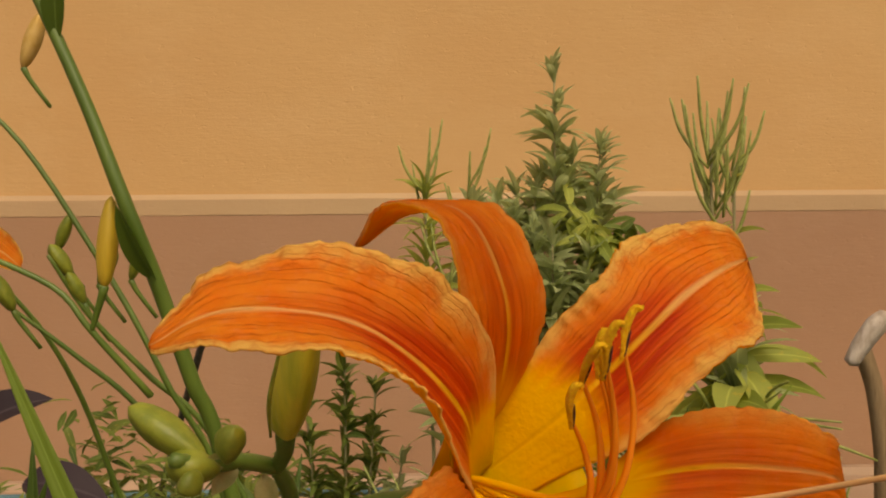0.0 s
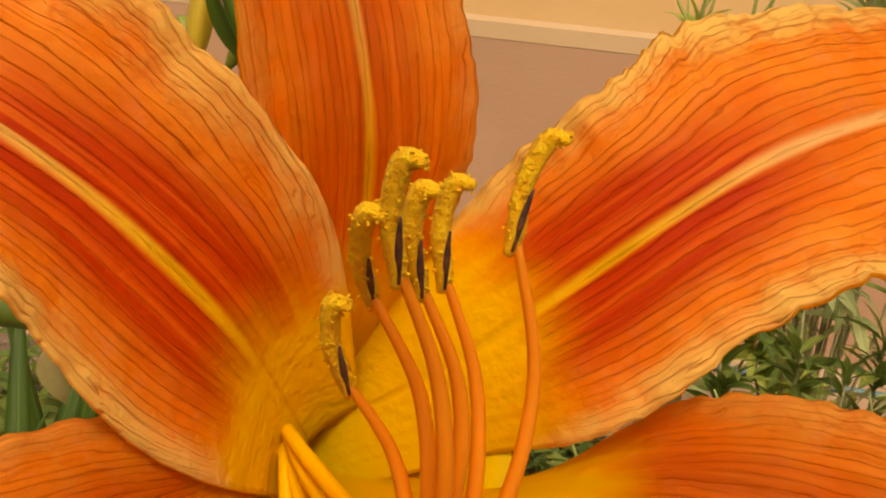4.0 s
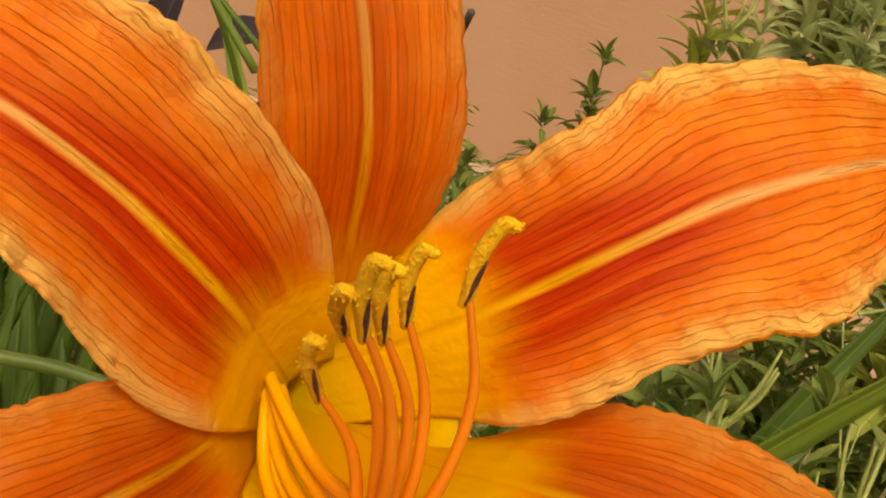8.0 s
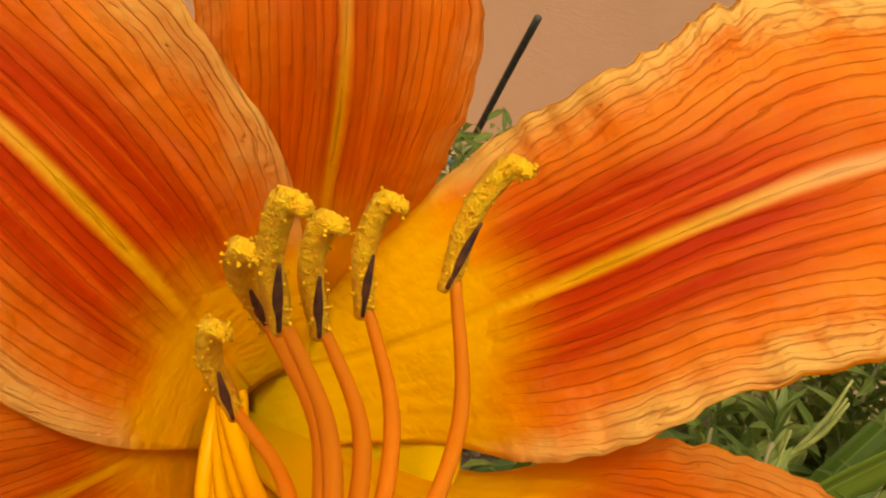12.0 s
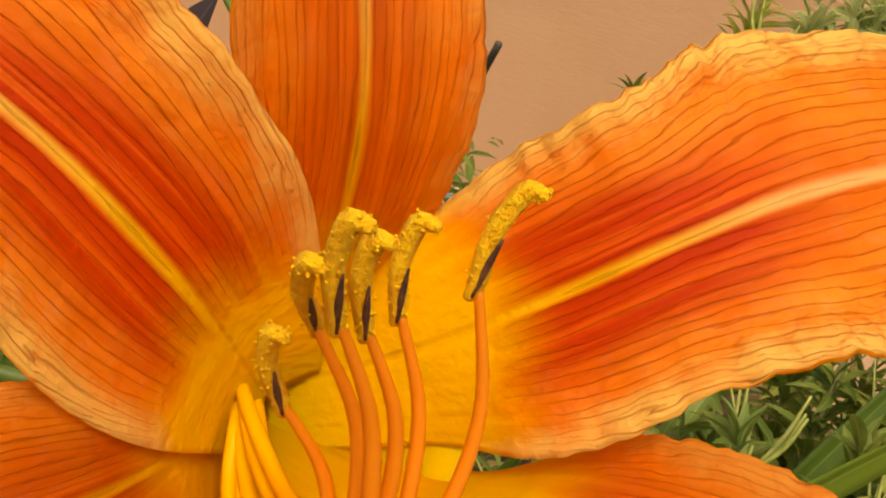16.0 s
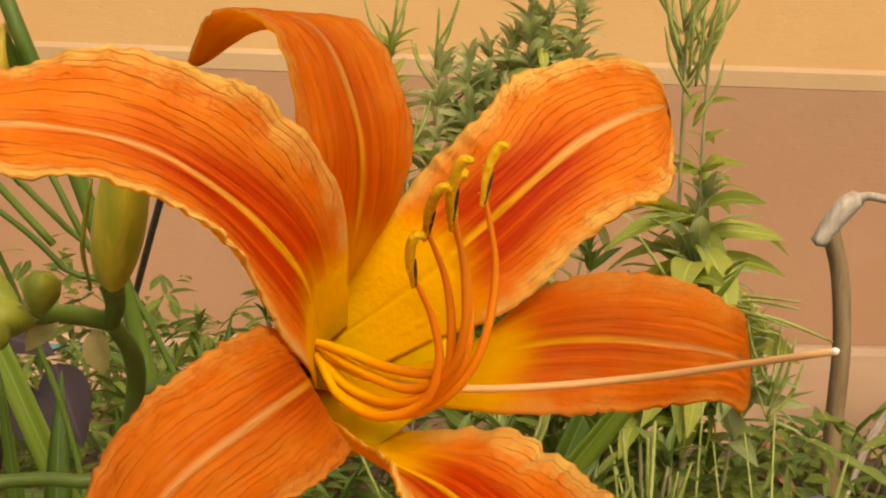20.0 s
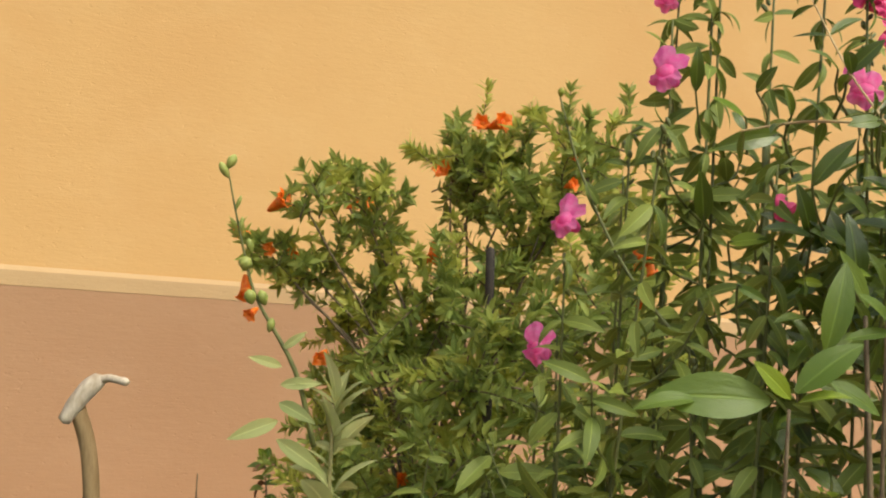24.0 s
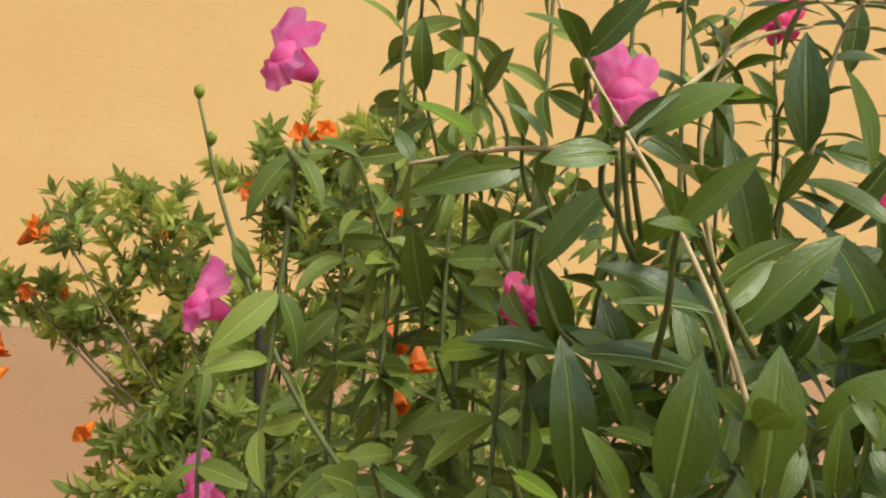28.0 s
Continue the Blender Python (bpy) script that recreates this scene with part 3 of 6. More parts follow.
def ovoid(a, b, width, n=14, sides=14, ridges=0, pinch=0.15, peak=0.55):
    """A bud from a to b: round, fullest at peak, with shallow ridges along it."""
    a, b = np.asarray(a, float), np.asarray(b, float)
    s = np.linspace(0, 1, n)
    r = width * (pinch + (1 - pinch) * np.sin(np.pi * s ** (math.log(0.5) / math.log(peak))) ** 0.75) * np.where(s > 0.97, 0.35, 1)
    r[0] *= 0.8
    v, f = tube([a + (b - a) * k for k in s], r, sides)
    if ridges:
        ax = unit(b - a)
        for i in range(n):
            for j in range(sides):
                q = v[i * sides + j]
                mid = a + (b - a) * s[i]
                v[i * sides + j] = mid + (q - mid) * (1 + 0.12 * math.cos(ridges * 2 * math.pi * j / sides + 0.5 * s[i]))
    return v, f


daylily = thing("daylily", "orange daylily in full bloom on a green scape with buds", "flower")
daylily.location = (0.0107, 0.0037, 0.0100)
for n_, (key, (side, kind, turns, yellow, rows)) in enumerate(PETALS.items()):
    ob = part("petal", petal_geo(side, kind, rows, 1.7 * n_, turns, yellow, 1.7 if key == "lr" else 1.0), PETAL if kind == "broad" else SEPAL, daylily,
              "broad ruffled orange petal with red eye and pale midrib" if kind == "broad" else "narrow smooth orange sepal with pale midrib")
    thick = ob.modifiers.new("thickness", "SOLIDIFY")
    thick.thickness, thick.offset = 0.00045, 0.0
    # the golden back of the petal lies on the far shell
    ob.data.materials.append(PETAL_BACK)
    if key not in ("ul", "ll"):
        ob.data.materials[0], ob.data.materials[1] = PETAL_BACK, ob.data.materials[0]
    thick.material_offset = 1
part("petal_point", ovoid((-0.0181, 0.1435, 0.5340), (-0.0187, 0.1431, 0.5319), 0.0007, 8, 8), STIGMA, daylily, "pale dry point of a sepal")
part("flower_tube", tube([(-0.0105, 0.236, 0.5435), (-0.006, 0.229, 0.5475), (-0.0015, 0.2185, 0.5512)], [0.0022, 0.0034, 0.0044], 16, 14), BUD_SMALL, daylily, "yellow-green flower tube")


def throat_geo():
    """The cup that the six petals form at their foot: it flares from the tube and runs just behind the petals."""
    axis = unit(np.array([0.49, -0.77, 0.40]))
    ex = unit(np.cross(axis, (0, 0, 1)))
    ey = np.cross(axis, ex)
    lines = [spline(row[4], 110)[:, :3] / 1000 for row in PETALS.values()]
    far = np.mean([q[24] for q in lines], axis=0)
    lines.sort(key=lambda q: math.atan2((q[24] - far) @ ey, (q[24] - far) @ ex))
    angles = [math.atan2((q[24] - far) @ ey, (q[24] - far) @ ex) for q in lines]
    angles += [angles[0] + 2 * math.pi]
    turn = [w for a, b in zip(angles, angles[1:]) for w in (a, 0.5 * (a + b))]
    rings = [[np.array(c) + r * (math.cos(a) * ex + math.sin(a) * ey) for a in turn] for c, r in (((-0.0020, 0.2190, 0.5510), 0.0040), ((0.0002, 0.2145, 0.5523), 0.0056))]
    for k in (9, 14, 19, 24):
        own = [q[k] for q in lines]
        mid = np.mean(own, axis=0)
        ring = []
        for a, b in zip(own, own[1:] + own[:1]):
            ring += [mid + 1.08 * (a - mid), mid + 1.24 * (0.5 * (a + b) - mid)]
        rings.append([q - 0.0018 * axis for q in ring])
    n = 48
    smooth = []
    for ring in rings:
        closed = np.array(ring[-3:] + ring + ring[:3])
        fine_ = spline(closed.tolist(), 17 * 16 + 1)
        smooth.append([fine_[3 * 16 + int(round(m * 12 * 16 / n))] for m in range(n)])
    v = [q for ring in smooth for q in ring]
    f = [(i * n + m, i * n + (m + 1) % n, (i + 1) * n + (m + 1) % n, (i + 1) * n + m) for i in range(len(rings) - 1) for m in range(n)]
    return np.array(v), f


funnel = part("throat", throat_geo(), THROAT_YELLOW, daylily, "golden yellow throat of the flower")
funnel.modifiers.new("thickness", "SOLIDIFY").thickness = 0.0004

THROAT = (0.003, 0.2065, 0.5555)
STAMENS = [  # the filament's curve, then the anther's foot and tip
    ([(0.0034, 0.2022, 0.5569), (0.0081, 0.194, 0.552), (0.0146, 0.1871, 0.5508), (0.0212, 0.1823, 0.5544), (0.0232, 0.1793, 0.5613), (0.022, 0.1773, 0.568)], (0.0193, 0.1731, 0.5742), (0.0193, 0.1692, 0.5801)),
    ([(0.0035, 0.2022, 0.5565), (0.0102, 0.1937, 0.553), (0.0179, 0.1866, 0.5531), (0.0239, 0.1814, 0.5577), (0.0248, 0.1782, 0.565), (0.0238, 0.1761, 0.5732)], (0.0209, 0.1717, 0.5808), (0.0224, 0.1648, 0.5868)),
    ([(0.0035, 0.2022, 0.5579), (0.0102, 0.1936, 0.5566), (0.0189, 0.1857, 0.5555), (0.0247, 0.1797, 0.5598), (0.0265, 0.1755, 0.5673), (0.0259, 0.1721, 0.5759)], (0.0240, 0.1668, 0.5839), (0.0248, 0.1632, 0.5903)),
    ([(0.0032, 0.2023, 0.5582), (0.0091, 0.1946, 0.5587), (0.0168, 0.1873, 0.558), (0.0243, 0.1817, 0.5594), (0.0267, 0.1783, 0.5665), (0.0265, 0.1758, 0.5745)], (0.0242, 0.1713, 0.5822), (0.0244, 0.1686, 0.5881)),
    ([(0.0034, 0.2021, 0.556), (0.0093, 0.1943, 0.5515), (0.0177, 0.188, 0.5512), (0.0251, 0.1838, 0.5572), (0.0274, 0.1814, 0.5638), (0.0268, 0.1803, 0.5733)], (0.0243, 0.1768, 0.5819), (0.0248, 0.1749, 0.5881)),
    ([(0.0035, 0.2021, 0.5565), (0.0103, 0.1944, 0.5506), (0.0189, 0.1883, 0.5509), (0.0258, 0.1842, 0.556), (0.0297, 0.1819, 0.564), (0.0308, 0.1809, 0.5746)], (0.0287, 0.1777, 0.5852), (0.0303, 0.1769, 0.5917)),
]
for i, (curve, foot, tipp) in enumerate(STAMENS):
    fil = part("filament", tube([(-0.001, 0.213, 0.5535)] + curve + [foot], [0.0007, 0.00075, 0.00078, 0.00078, 0.0007, 0.00056, 0.00032], 10, 44), FILAMENT, daylily)
    foot, tipp = np.array(foot), np.array(tipp)
    hook = tipp + np.array([0.0013, -0.0002, 0.0002])
    line = [foot - (tipp - foot) * 0.25, foot, 0.5 * (foot + tipp) + np.array([-0.0006, 0, 0]), tipp, hook]
    av, af = tube(line, [0.00036, 0.00058, 0.00070, 0.00064, 0.00042], 10, 16, 0.20)
    ab = part("anther", (av, af), ANTHER, fil, "anther dusted with yellow pollen")
    part("anther_slit", tube([foot - (tipp - foot) * 0.2 + np.array([0.0003, -0.0004, 0]), foot + (tipp - foot) * 0.15 + np.array([0.0002, -0.0005, 0]), foot + (tipp - foot) * 0.5 + np.array([0.0002, -0.00045, -0.0001])], [0.00012, 0.0003, 0.0001], 6, 8), ANTHER_DARK, fil, "dark slit of the anther")
    # loose pollen grains on the anther
    grains = []
    for k in range(70):
        q = av[rng.integers(20, len(av) - 4)] + rng.normal(0, 0.00008, 3)
        grains.append(aim(q, rng.normal(0, 1, 3), (0.3, 0.2, 1), 0.00015))
    cube = (np.array([(0, 0, 1), (1, 0, 0), (0, 1, 0), (-1, 0, 0), (0, -1, 0), (0, 0, -1)], float), [(0, 1, 2), (0, 2, 3), (0, 3, 4), (0, 4, 1), (5, 2, 1), (5, 3, 2), (5, 4, 3), (5, 1, 4)], np.zeros((6, 2)))
    tagged(part("pollen", spread(cube, grains), ANTHER, fil), kind="stuff")
sty = part("style", tube([THROAT, (0.0150, 0.1900, 0.5555), (0.030, 0.1830, 0.5565), (0.050, 0.1755, 0.5605), (0.0687, 0.1538, 0.5699)], [0.0007, 0.0007, 0.0006, 0.00055, 0.00045], 8, 30), STYLE, daylily, "long pale style")
part("stigma", ovoid((0.0683, 0.1541, 0.5697), (0.0693, 0.1534, 0.5702), 0.0005, 8, 8), STIGMA, sty, "small white stigma")

# scape, side branches and buds
JOINT, NODE, LOWN = np.array([-0.0325, 0.217, 0.5545]), np.array([-0.0340, 0.2390, 0.5345]), np.array([-0.0400, 0.2520, 0.5120])
part("scape", tube([JOINT, (-0.0310, 0.226, 0.5460), NODE, LOWN, (-0.0390, 0.262, 0.470), (-0.036, 0.275, 0.40), (-0.034, 0.29, 0.25), (-0.03, 0.30, 0.03)], [0.0016, 0.0019, 0.0020, 0.0022, 0.0024, 0.0028, 0.003, 0.0036], 12, 60), STEM, daylily, "smooth green scape")
part("pedicel", tube([NODE, (-0.0255, 0.2400, 0.5375), (-0.0125, 0.2340, 0.5425), (-0.0035, 0.2255, 0.5448)], [0.0018, 0.0019, 0.0022, 0.0026], 10, 14), STEM, daylily)
part("pedicel", tube([JOINT, (-0.0300, 0.2110, 0.5590), (-0.0290, 0.2055, 0.5635)], [0.0017, 0.0018, 0.0022], 10, 10), STEM, daylily)
bud = part("bud", ovoid((-0.0292, 0.2058, 0.5630), (-0.0225, 0.1945, 0.5895), 0.0043, 22, 18, 3, 0.4, 0.42), BUD, daylily, "plump closed yellow-green bud")
part("bud_seam", tube([(-0.0312, 0.2005, 0.5640), (-0.0305, 0.1945, 0.5720), (-0.0275, 0.1900, 0.5830)], [0.0003, 0.0005, 0.0003], 6, 12), BUD_SMALL, bud)
part("pedicel", tube([JOINT, (-0.0380, 0.2110, 0.5570), (-0.0440, 0.2040, 0.5580), (-0.0500, 0.1985, 0.5600)], [0.0018, 0.0018, 0.0017, 0.0016], 10, 14), STEM, daylily)
for a, b, w in [((-0.0405, 0.2030, 0.5590), (-0.0375, 0.1960, 0.5665), 0.0030), ((-0.0420, 0.2040, 0.5570), (-0.0520, 0.2010, 0.5585), 0.0037), ((-0.0450, 0.2040, 0.5590), (-0.0610, 0.2080, 0.5690), 0.0037), ((-0.0450, 0.2000, 0.5570), (-0.0475, 0.1950, 0.5545), 0.0024)]:
    part("bud", ovoid(a, b, w, 16, 14, 3, 0.3, 0.55), BUD_SMALL, daylily, "small tight green bud")
for q, way, size in [((-0.0395, 0.2085, 0.5568), (-0.3, -0.5, -0.3), 0.008), ((-0.0350, 0.2150, 0.5535), (0.2, -0.4, -0.8), 0.009), ((-0.0415, 0.2060, 0.5580), (-0.2, -0.7, 0.2), 0.006)]:
    g = blade(0.28, 6, 0.5, 0.5, 0.8)
    m = aim(np.array(q), way, (0, -1, 0.3), size)
    part("bract", spread(g, [m]), BRACT, daylily, "papery pale bract")
part("side_branch", tube([LOWN, (-0.0480, 0.2490, 0.5118), (-0.0570, 0.2450, 0.5135), (-0.075, 0.235, 0.5150)], [0.0019, 0.0016, 0.0015, 0.0013], 10, 16), STEM, daylily)

for ob in daylily.children:
    if ob.name.split(".")[0] in ("scape", "pedicel", "bud", "bract", "side_branch"):
        ob.location = (-0.0038, 0.0095, 0.0012)


def strap_leaf(owner, base, tipp, width, sag, lean=0.0, mat=STRAP):
    """A long grooved strap leaf that arches from base to tip."""
    base, tipp = np.array(base, float), np.array(tipp, float)
    mid = 0.5 * (base + tipp) + np.array([0, 0, sag])
    p = spline([base, 0.6 * mid + 0.4 * base + np.array([0, 0, sag * 0.3]), mid, 0.45 * mid + 0.55 * tipp + np.array([0, 0, sag * 0.35]), tipp], 26)
    t = unit(np.gradient(p, axis=0))
    flat = np.array([math.cos(lean), math.sin(lean), 0.0])
    x = unit(flat - (t @ flat)[:, None] * t)
    nrm = np.cross(x, t)
    s = np.linspace(0, 1, 26)
    w = width * np.minimum(1, (1 - s) * 3.2) ** 0.7 * (0.75 + 0.25 * np.sin(np.pi * s))
    v, uv = [], []
    for i in range(26):
        for k in (-1, -0.5, 0, 0.5, 1):
            v.append(p[i] + x[i] * k * w[i] - nrm[i] * (1 - abs(k)) * w[i] * 0.35)
            uv.append((k, s[i]))
    f = [(i * 5 + j, i * 5 + j + 1, i * 5 + j + 6, i * 5 + j + 5) for i in range(25) for j in range(4)]
    ob = part("leaf", (np.array(v), f, np.array(uv)), mat, owner)
    th = ob.modifiers.new("thickness", "SOLIDIFY")
    th.thickness = 0.0006
    return ob


for k in range(26):
    a = rng.uniform(0, 2 * np.pi)
    bx, by = -0.12 + rng.normal(0, 0.05), 0.40 + rng.normal(0, 0.05)
    reach = rng.uniform(0.05, 0.13)
    strap_leaf(daylily, (bx, by, 0.05), (bx + reach * math.cos(a) * 1.3, by + reach * abs(math.sin(a)), rng.uniform(0.36, 0.50)), rng.uniform(0.005, 0.0085), 0.03, a + 1.57)
for k in range(46):
    a = rng.uniform(0, 2 * np.pi)
    bx, by = rng.uniform(-0.42, -0.05), rng.uniform(0.36, 0.66)
    reach = rng.uniform(0.04, 0.12)
    strap_leaf(daylily, (bx, by, 0.05), (bx + reach * math.cos(a) * 1.3, by + reach * abs(math.sin(a)), rng.uniform(0.28, 0.40) + (0.10 if bx < -0.17 else 0.0)), rng.uniform(0.0055, 0.009), 0.03, a + 1.57)
strap_leaf(daylily, (-0.03, 0.32, 0.05), (-0.150, 0.300, 0.605), 0.0058, 0.0, 0.3)
strap_leaf(daylily, (-0.06, 0.36, 0.05), (-0.105, 0.345, 0.52), 0.006, 0.0, 0.2)
strap_leaf(daylily, (-0.105, 0.74, 0.05), (-0.318, 0.746, 0.555), 0.0085, 0.0, 0.2, STRAP_PALE)
strap_leaf(daylily, (-0.37, 0.74, 0.05), (-0.275, 0.746, 0.44), 0.0085, 0.02, 0.2)
strap_leaf(daylily, (0.02, 0.70, 0.1), (0.19, 0.80, 0.475), 0.010, 0.0, 0.2)
strap_leaf(daylily, (-0.080, 0.722, 0.04), (0.212, 0.634, 0.514), 0.012, 0.01, 0.4, STRAP_PALE)
strap_leaf(daylily, (-0.03, 0.50, 0.05), (0.13, 0.62, 0.40), 0.009, 0.05, 0.2)
strap_leaf(daylily, (0.05, 0.60, 0.05), (0.28, 0.70, 0.32), 0.009, 0.06, 0.1)

# a second scape, taller, with finished buds, behind the first
scape2 = thing("daylily_scape", "tall green daylily scape with side branches and buds", "flower stem")
scape2.location = (0.0157, 0.0037, 0.0100)
part("scape", tube([(-0.178, 0.42, 0.735), (-0.147, 0.42, 0.666), (-0.129, 0.42, 0.619), (-0.119, 0.43, 0.586), (-0.108, 0.44, 0.546), (-0.097, 0.45, 0.508), (-0.07, 0.47, 0.35), (-0.05, 0.48, 0.05)], [0.0022, 0.0026, 0.0030, 0.0032, 0.0033, 0.0034, 0.0038, 0.004], 12, 50), STEM, scape2)
part("bract", spread(blade(0.14, 8, 0.6, 0.1, 0.7), [aim(np.array([-0.119, 0.427, 0.588]), (-0.10, -0.15, 0.24), (-0.5, -1, 0), 0.036)]), STRAP, scape2, "green bract clasping the stem")
part("bract", spread(blade(0.12, 8, 0.6, 0.1, 0.7), [aim(np.array([-0.155, 0.42, 0.682]), (0.02, -0.1, 0.3), (0, -1, 0), 0.04)]), STRAP, scape2, "green bract clasping the stem")
part("bud", ovoid((-0.139, 0.425, 0.586), (-0.136, 0.425, 0.622), 0.0042, 16, 14, 3, 0.3, 0.45), BUD_GOLD, scape2, "ripening yellow bud")
part("pedicel", tube([(-0.146, 0.43, 0.568), (-0.143, 0.428, 0.576), (-0.139, 0.425, 0.586)], [0.0012, 0.0014, 0.002], 8, 8), STEM, scape2)
part("pedicel", tube([(-0.125, 0.44, 0.54), (-0.146, 0.43, 0.568), (-0.160, 0.43, 0.585), (-0.19, 0.43, 0.60)], [0.0016, 0.0014, 0.0013, 0.0012], 8, 14), STEM, scape2)
THIN = [[(-0.26, 0.50, 0.69), (-0.21, 0.50, 0.661), (-0.168, 0.50, 0.601), (-0.135, 0.50, 0.54), (-0.10, 0.52, 0.44), (-0.06, 0.54, 0.10)],
        [(-0.211, 0.50, 0.577), (-0.180, 0.51, 0.55), (-0.150, 0.52, 0.52), (-0.11, 0.53, 0.46), (-0.07, 0.54, 0.10)],
        [(-0.23, 0.50, 0.605), (-0.195, 0.52, 0.555), (-0.177, 0.55, 0.488), (-0.15, 0.56, 0.38), (-0.12, 0.56, 0.10)],
        [(-0.185, 0.49, 0.598), (-0.170, 0.50, 0.570), (-0.145, 0.51, 0.540), (-0.115, 0.52, 0.505), (-0.07, 0.53, 0.40)]]
for line in THIN:
    part("side_branch", tube(line, [0.0009, 0.0013, 0.0015, 0.0016, 0.0018], 8, 30), STEM, scape2)
for a, b, w, mat in [((-0.199, 0.50, 0.686), (-0.190, 0.50, 0.712), 0.0042, SPENT), ((-0.178, 0.50, 0.588), (-0.186, 0.495, 0.603), 0.0040, BUD_SMALL), ((-0.165, 0.50, 0.584), (-0.155, 0.495, 0.600), 0.0032, BUD_SMALL), ((-0.172, 0.50, 0.575), (-0.178, 0.495, 0.590), 0.0036, BUD_SMALL), ((-0.150, 0.50, 0.586), (-0.143, 0.495, 0.601), 0.0028, BUD_SMALL), ((-0.205, 0.50, 0.572), (-0.213, 0.495, 0.590), 0.0040, BUD_SMALL), ((-0.186, 0.505, 0.60), (-0.178, 0.50, 0.617), 0.0030, BUD_SMALL)]:
    part("bud", ovoid(a, b, w, 12, 12, 3, 0.3, 0.5), mat, scape2, "straw-coloured spent bud" if mat is SPENT else "small green bud")
    part("pedicel", tube([np.array(a) + (0.011, 0.004, -0.018), np.array(a) + (0.003, 0.001, -0.006), np.array(a)], [0.0010, 0.0012, 0.0016], 8, 6), STEM, scape2)
# the tip of another open flower
tipg = petal_geo((0, 0.3, 1), "broad", [(-260, 470, 590, 4, 0, 10), (-235, 455, 602, 13, 0, 10), (-213, 447, 607, 14, 0, 15), (-190, 442, 602, 9, 0, 15), (-178, 440, 594, 3, 0, 10)], 0.4)
part("petal", tipg, PETAL, scape2, "orange petal of another open flower")


# ---- stock plants: grey-green rosettes and long seed pods ----
def whorl(mats, at_, way, count, size, tilt, jitter=0.25, droop=0.0):
    """A rosette of leaves round a stem tip."""
    way = unit(way)
    x = unit(np.cross(way, (0.3, 0.9, 0.2)))
    y = np.cross(way, x)
    for k in range(count):
        a = k * 2.4 + rng.uniform(-0.4, 0.4)
        lift = math.radians(tilt + rng.normal(0, 24))
        out = math.cos(a) * x + math.sin(a) * y
        d = math.cos(lift) * out + math.sin(lift) * way - np.array([0, 0, droop])
        mats.append(aim(np.asarray(at_) + way * rng.uniform(-0.3, 0.2) * size, d, way, size * rng.uniform(1 - jitter, 1 + jitter), rng.normal(0, 0.5)))


def pods(geos, at_, count, length, lean=0.45):
    for k in range(count):
        a = k * 2.4 + rng.uniform(-0.5, 0.5)
        out = np.array([math.cos(a), math.sin(a), 0.0]) * lean * rng.uniform(0.5, 1.2)
        b = np.asarray(at_, float) + np.array([0, 0, rng.uniform(-0.6, 0.15) * length])
        L = length * rng.uniform(0.8, 1.15)
        e = b + L * unit(out + np.array([0, 0, 1.0]))
        m = 0.5 * (b + e) + out * L * 0.18
        geos.append(tube([b, m, e], [0.0011, 0.0016, 0.0014, 0.0008], 6, 8))


def stock_plant(label, base, shoots, leaf_len, mats_list, pod_spots=(), pod_len=0.05, group="stock plants"):
    """shoots: tips of the branching stems, each with rosettes of leaves along its upper part."""
    ob = thing("stock_plant", label, "plant", group)
    base = np.array(base, float)
    for tip_, leafy_len, per in shoots:
        tip_ = np.array(tip_, float)
        mid = base + (tip_ - base) * 0.5 + np.array([(tip_ - base)[0] * 0.15, 0, -0.02])
        line = spline([base, mid, tip_], 20)
        part("stem", tube(line, [0.0024, 0.002, 0.0012], 8), PALE_STEM, ob)
        if not per:
            continue
        mats = []
        for s in np.linspace(1 - leafy_len, 1.0, per + 3):
            q = line[min(19, int(s * 19))]
            whorl(mats, q, (0.1 * rng.normal(), 0.1 * rng.normal(), 1), 12, 1.12 * leaf_len * (1.15 - 0.5 * (s - 1 + leafy_len) / leafy_len), 45 + 18 * (s > 0.97), 0.25, 0.25 * (1 - s))
        mat = mats_list[int(rng.integers(0, len(mats_list)))]
        part("leaves", spread(blade(0.115, 5, 0.35, 0.5, 0.6), mats), mat, ob)
    for q, n_, L in pod_spots:
        g = []
        pods(g, q, n_, L or pod_len)
        for one in g:
            part("seed_pod", one, POD, ob)
    return ob


cone = [((0.164, 1.459, 0.875), 0.16, 3)]
for k in range(18):
    h = 0.60 + 0.19 * ((k * 0.618) % 1)
    spread_ = 0.11 * math.sqrt((k + 1) / 18) * (1.0 if h < 0.72 else 0.85)
    a = 2.4 * k
    cone.append(((0.164 + spread_ * math.cos(a), 1.45 + 0.7 * spread_ * math.sin(a), h), 0.14, 1))
bushy = stock_plant("bushy grey-green stock plant with leafy upright tip", (0.165, 1.46, 0.15), cone, 0.050, [STOCK_GREY])
for mat, many, words in ((STOCK_GREEN, 30, "yellow-spotted green leaves"), (WEED, 18, "yellow-green lower leaves"), (STOCK_GREY, 14, "grey-green leaves")):
    lower = []
    for k in range(many):
        a = 2.4 * k + many
        h = 0.28 + 0.42 * ((k * 0.618) % 1)
        spread_ = rng.uniform(0.02, 0.11)
        whorl(lower, (0.164 + spread_ * math.cos(a), 1.45 + 0.6 * spread_ * math.sin(a), h), (0.4 * math.cos(a), 0.4 * math.sin(a), 0.8), 9, 0.052, 10, 0.3, 0.3)
    part("foliage", spread(blade(0.12, 5, 0.35, 0.6, 0.6), lower), mat, bushy, words)
bushy.scale = (0.93, 0.93, 0.93)
bushy.location = (0.0085, -0.0330, 0.0010)
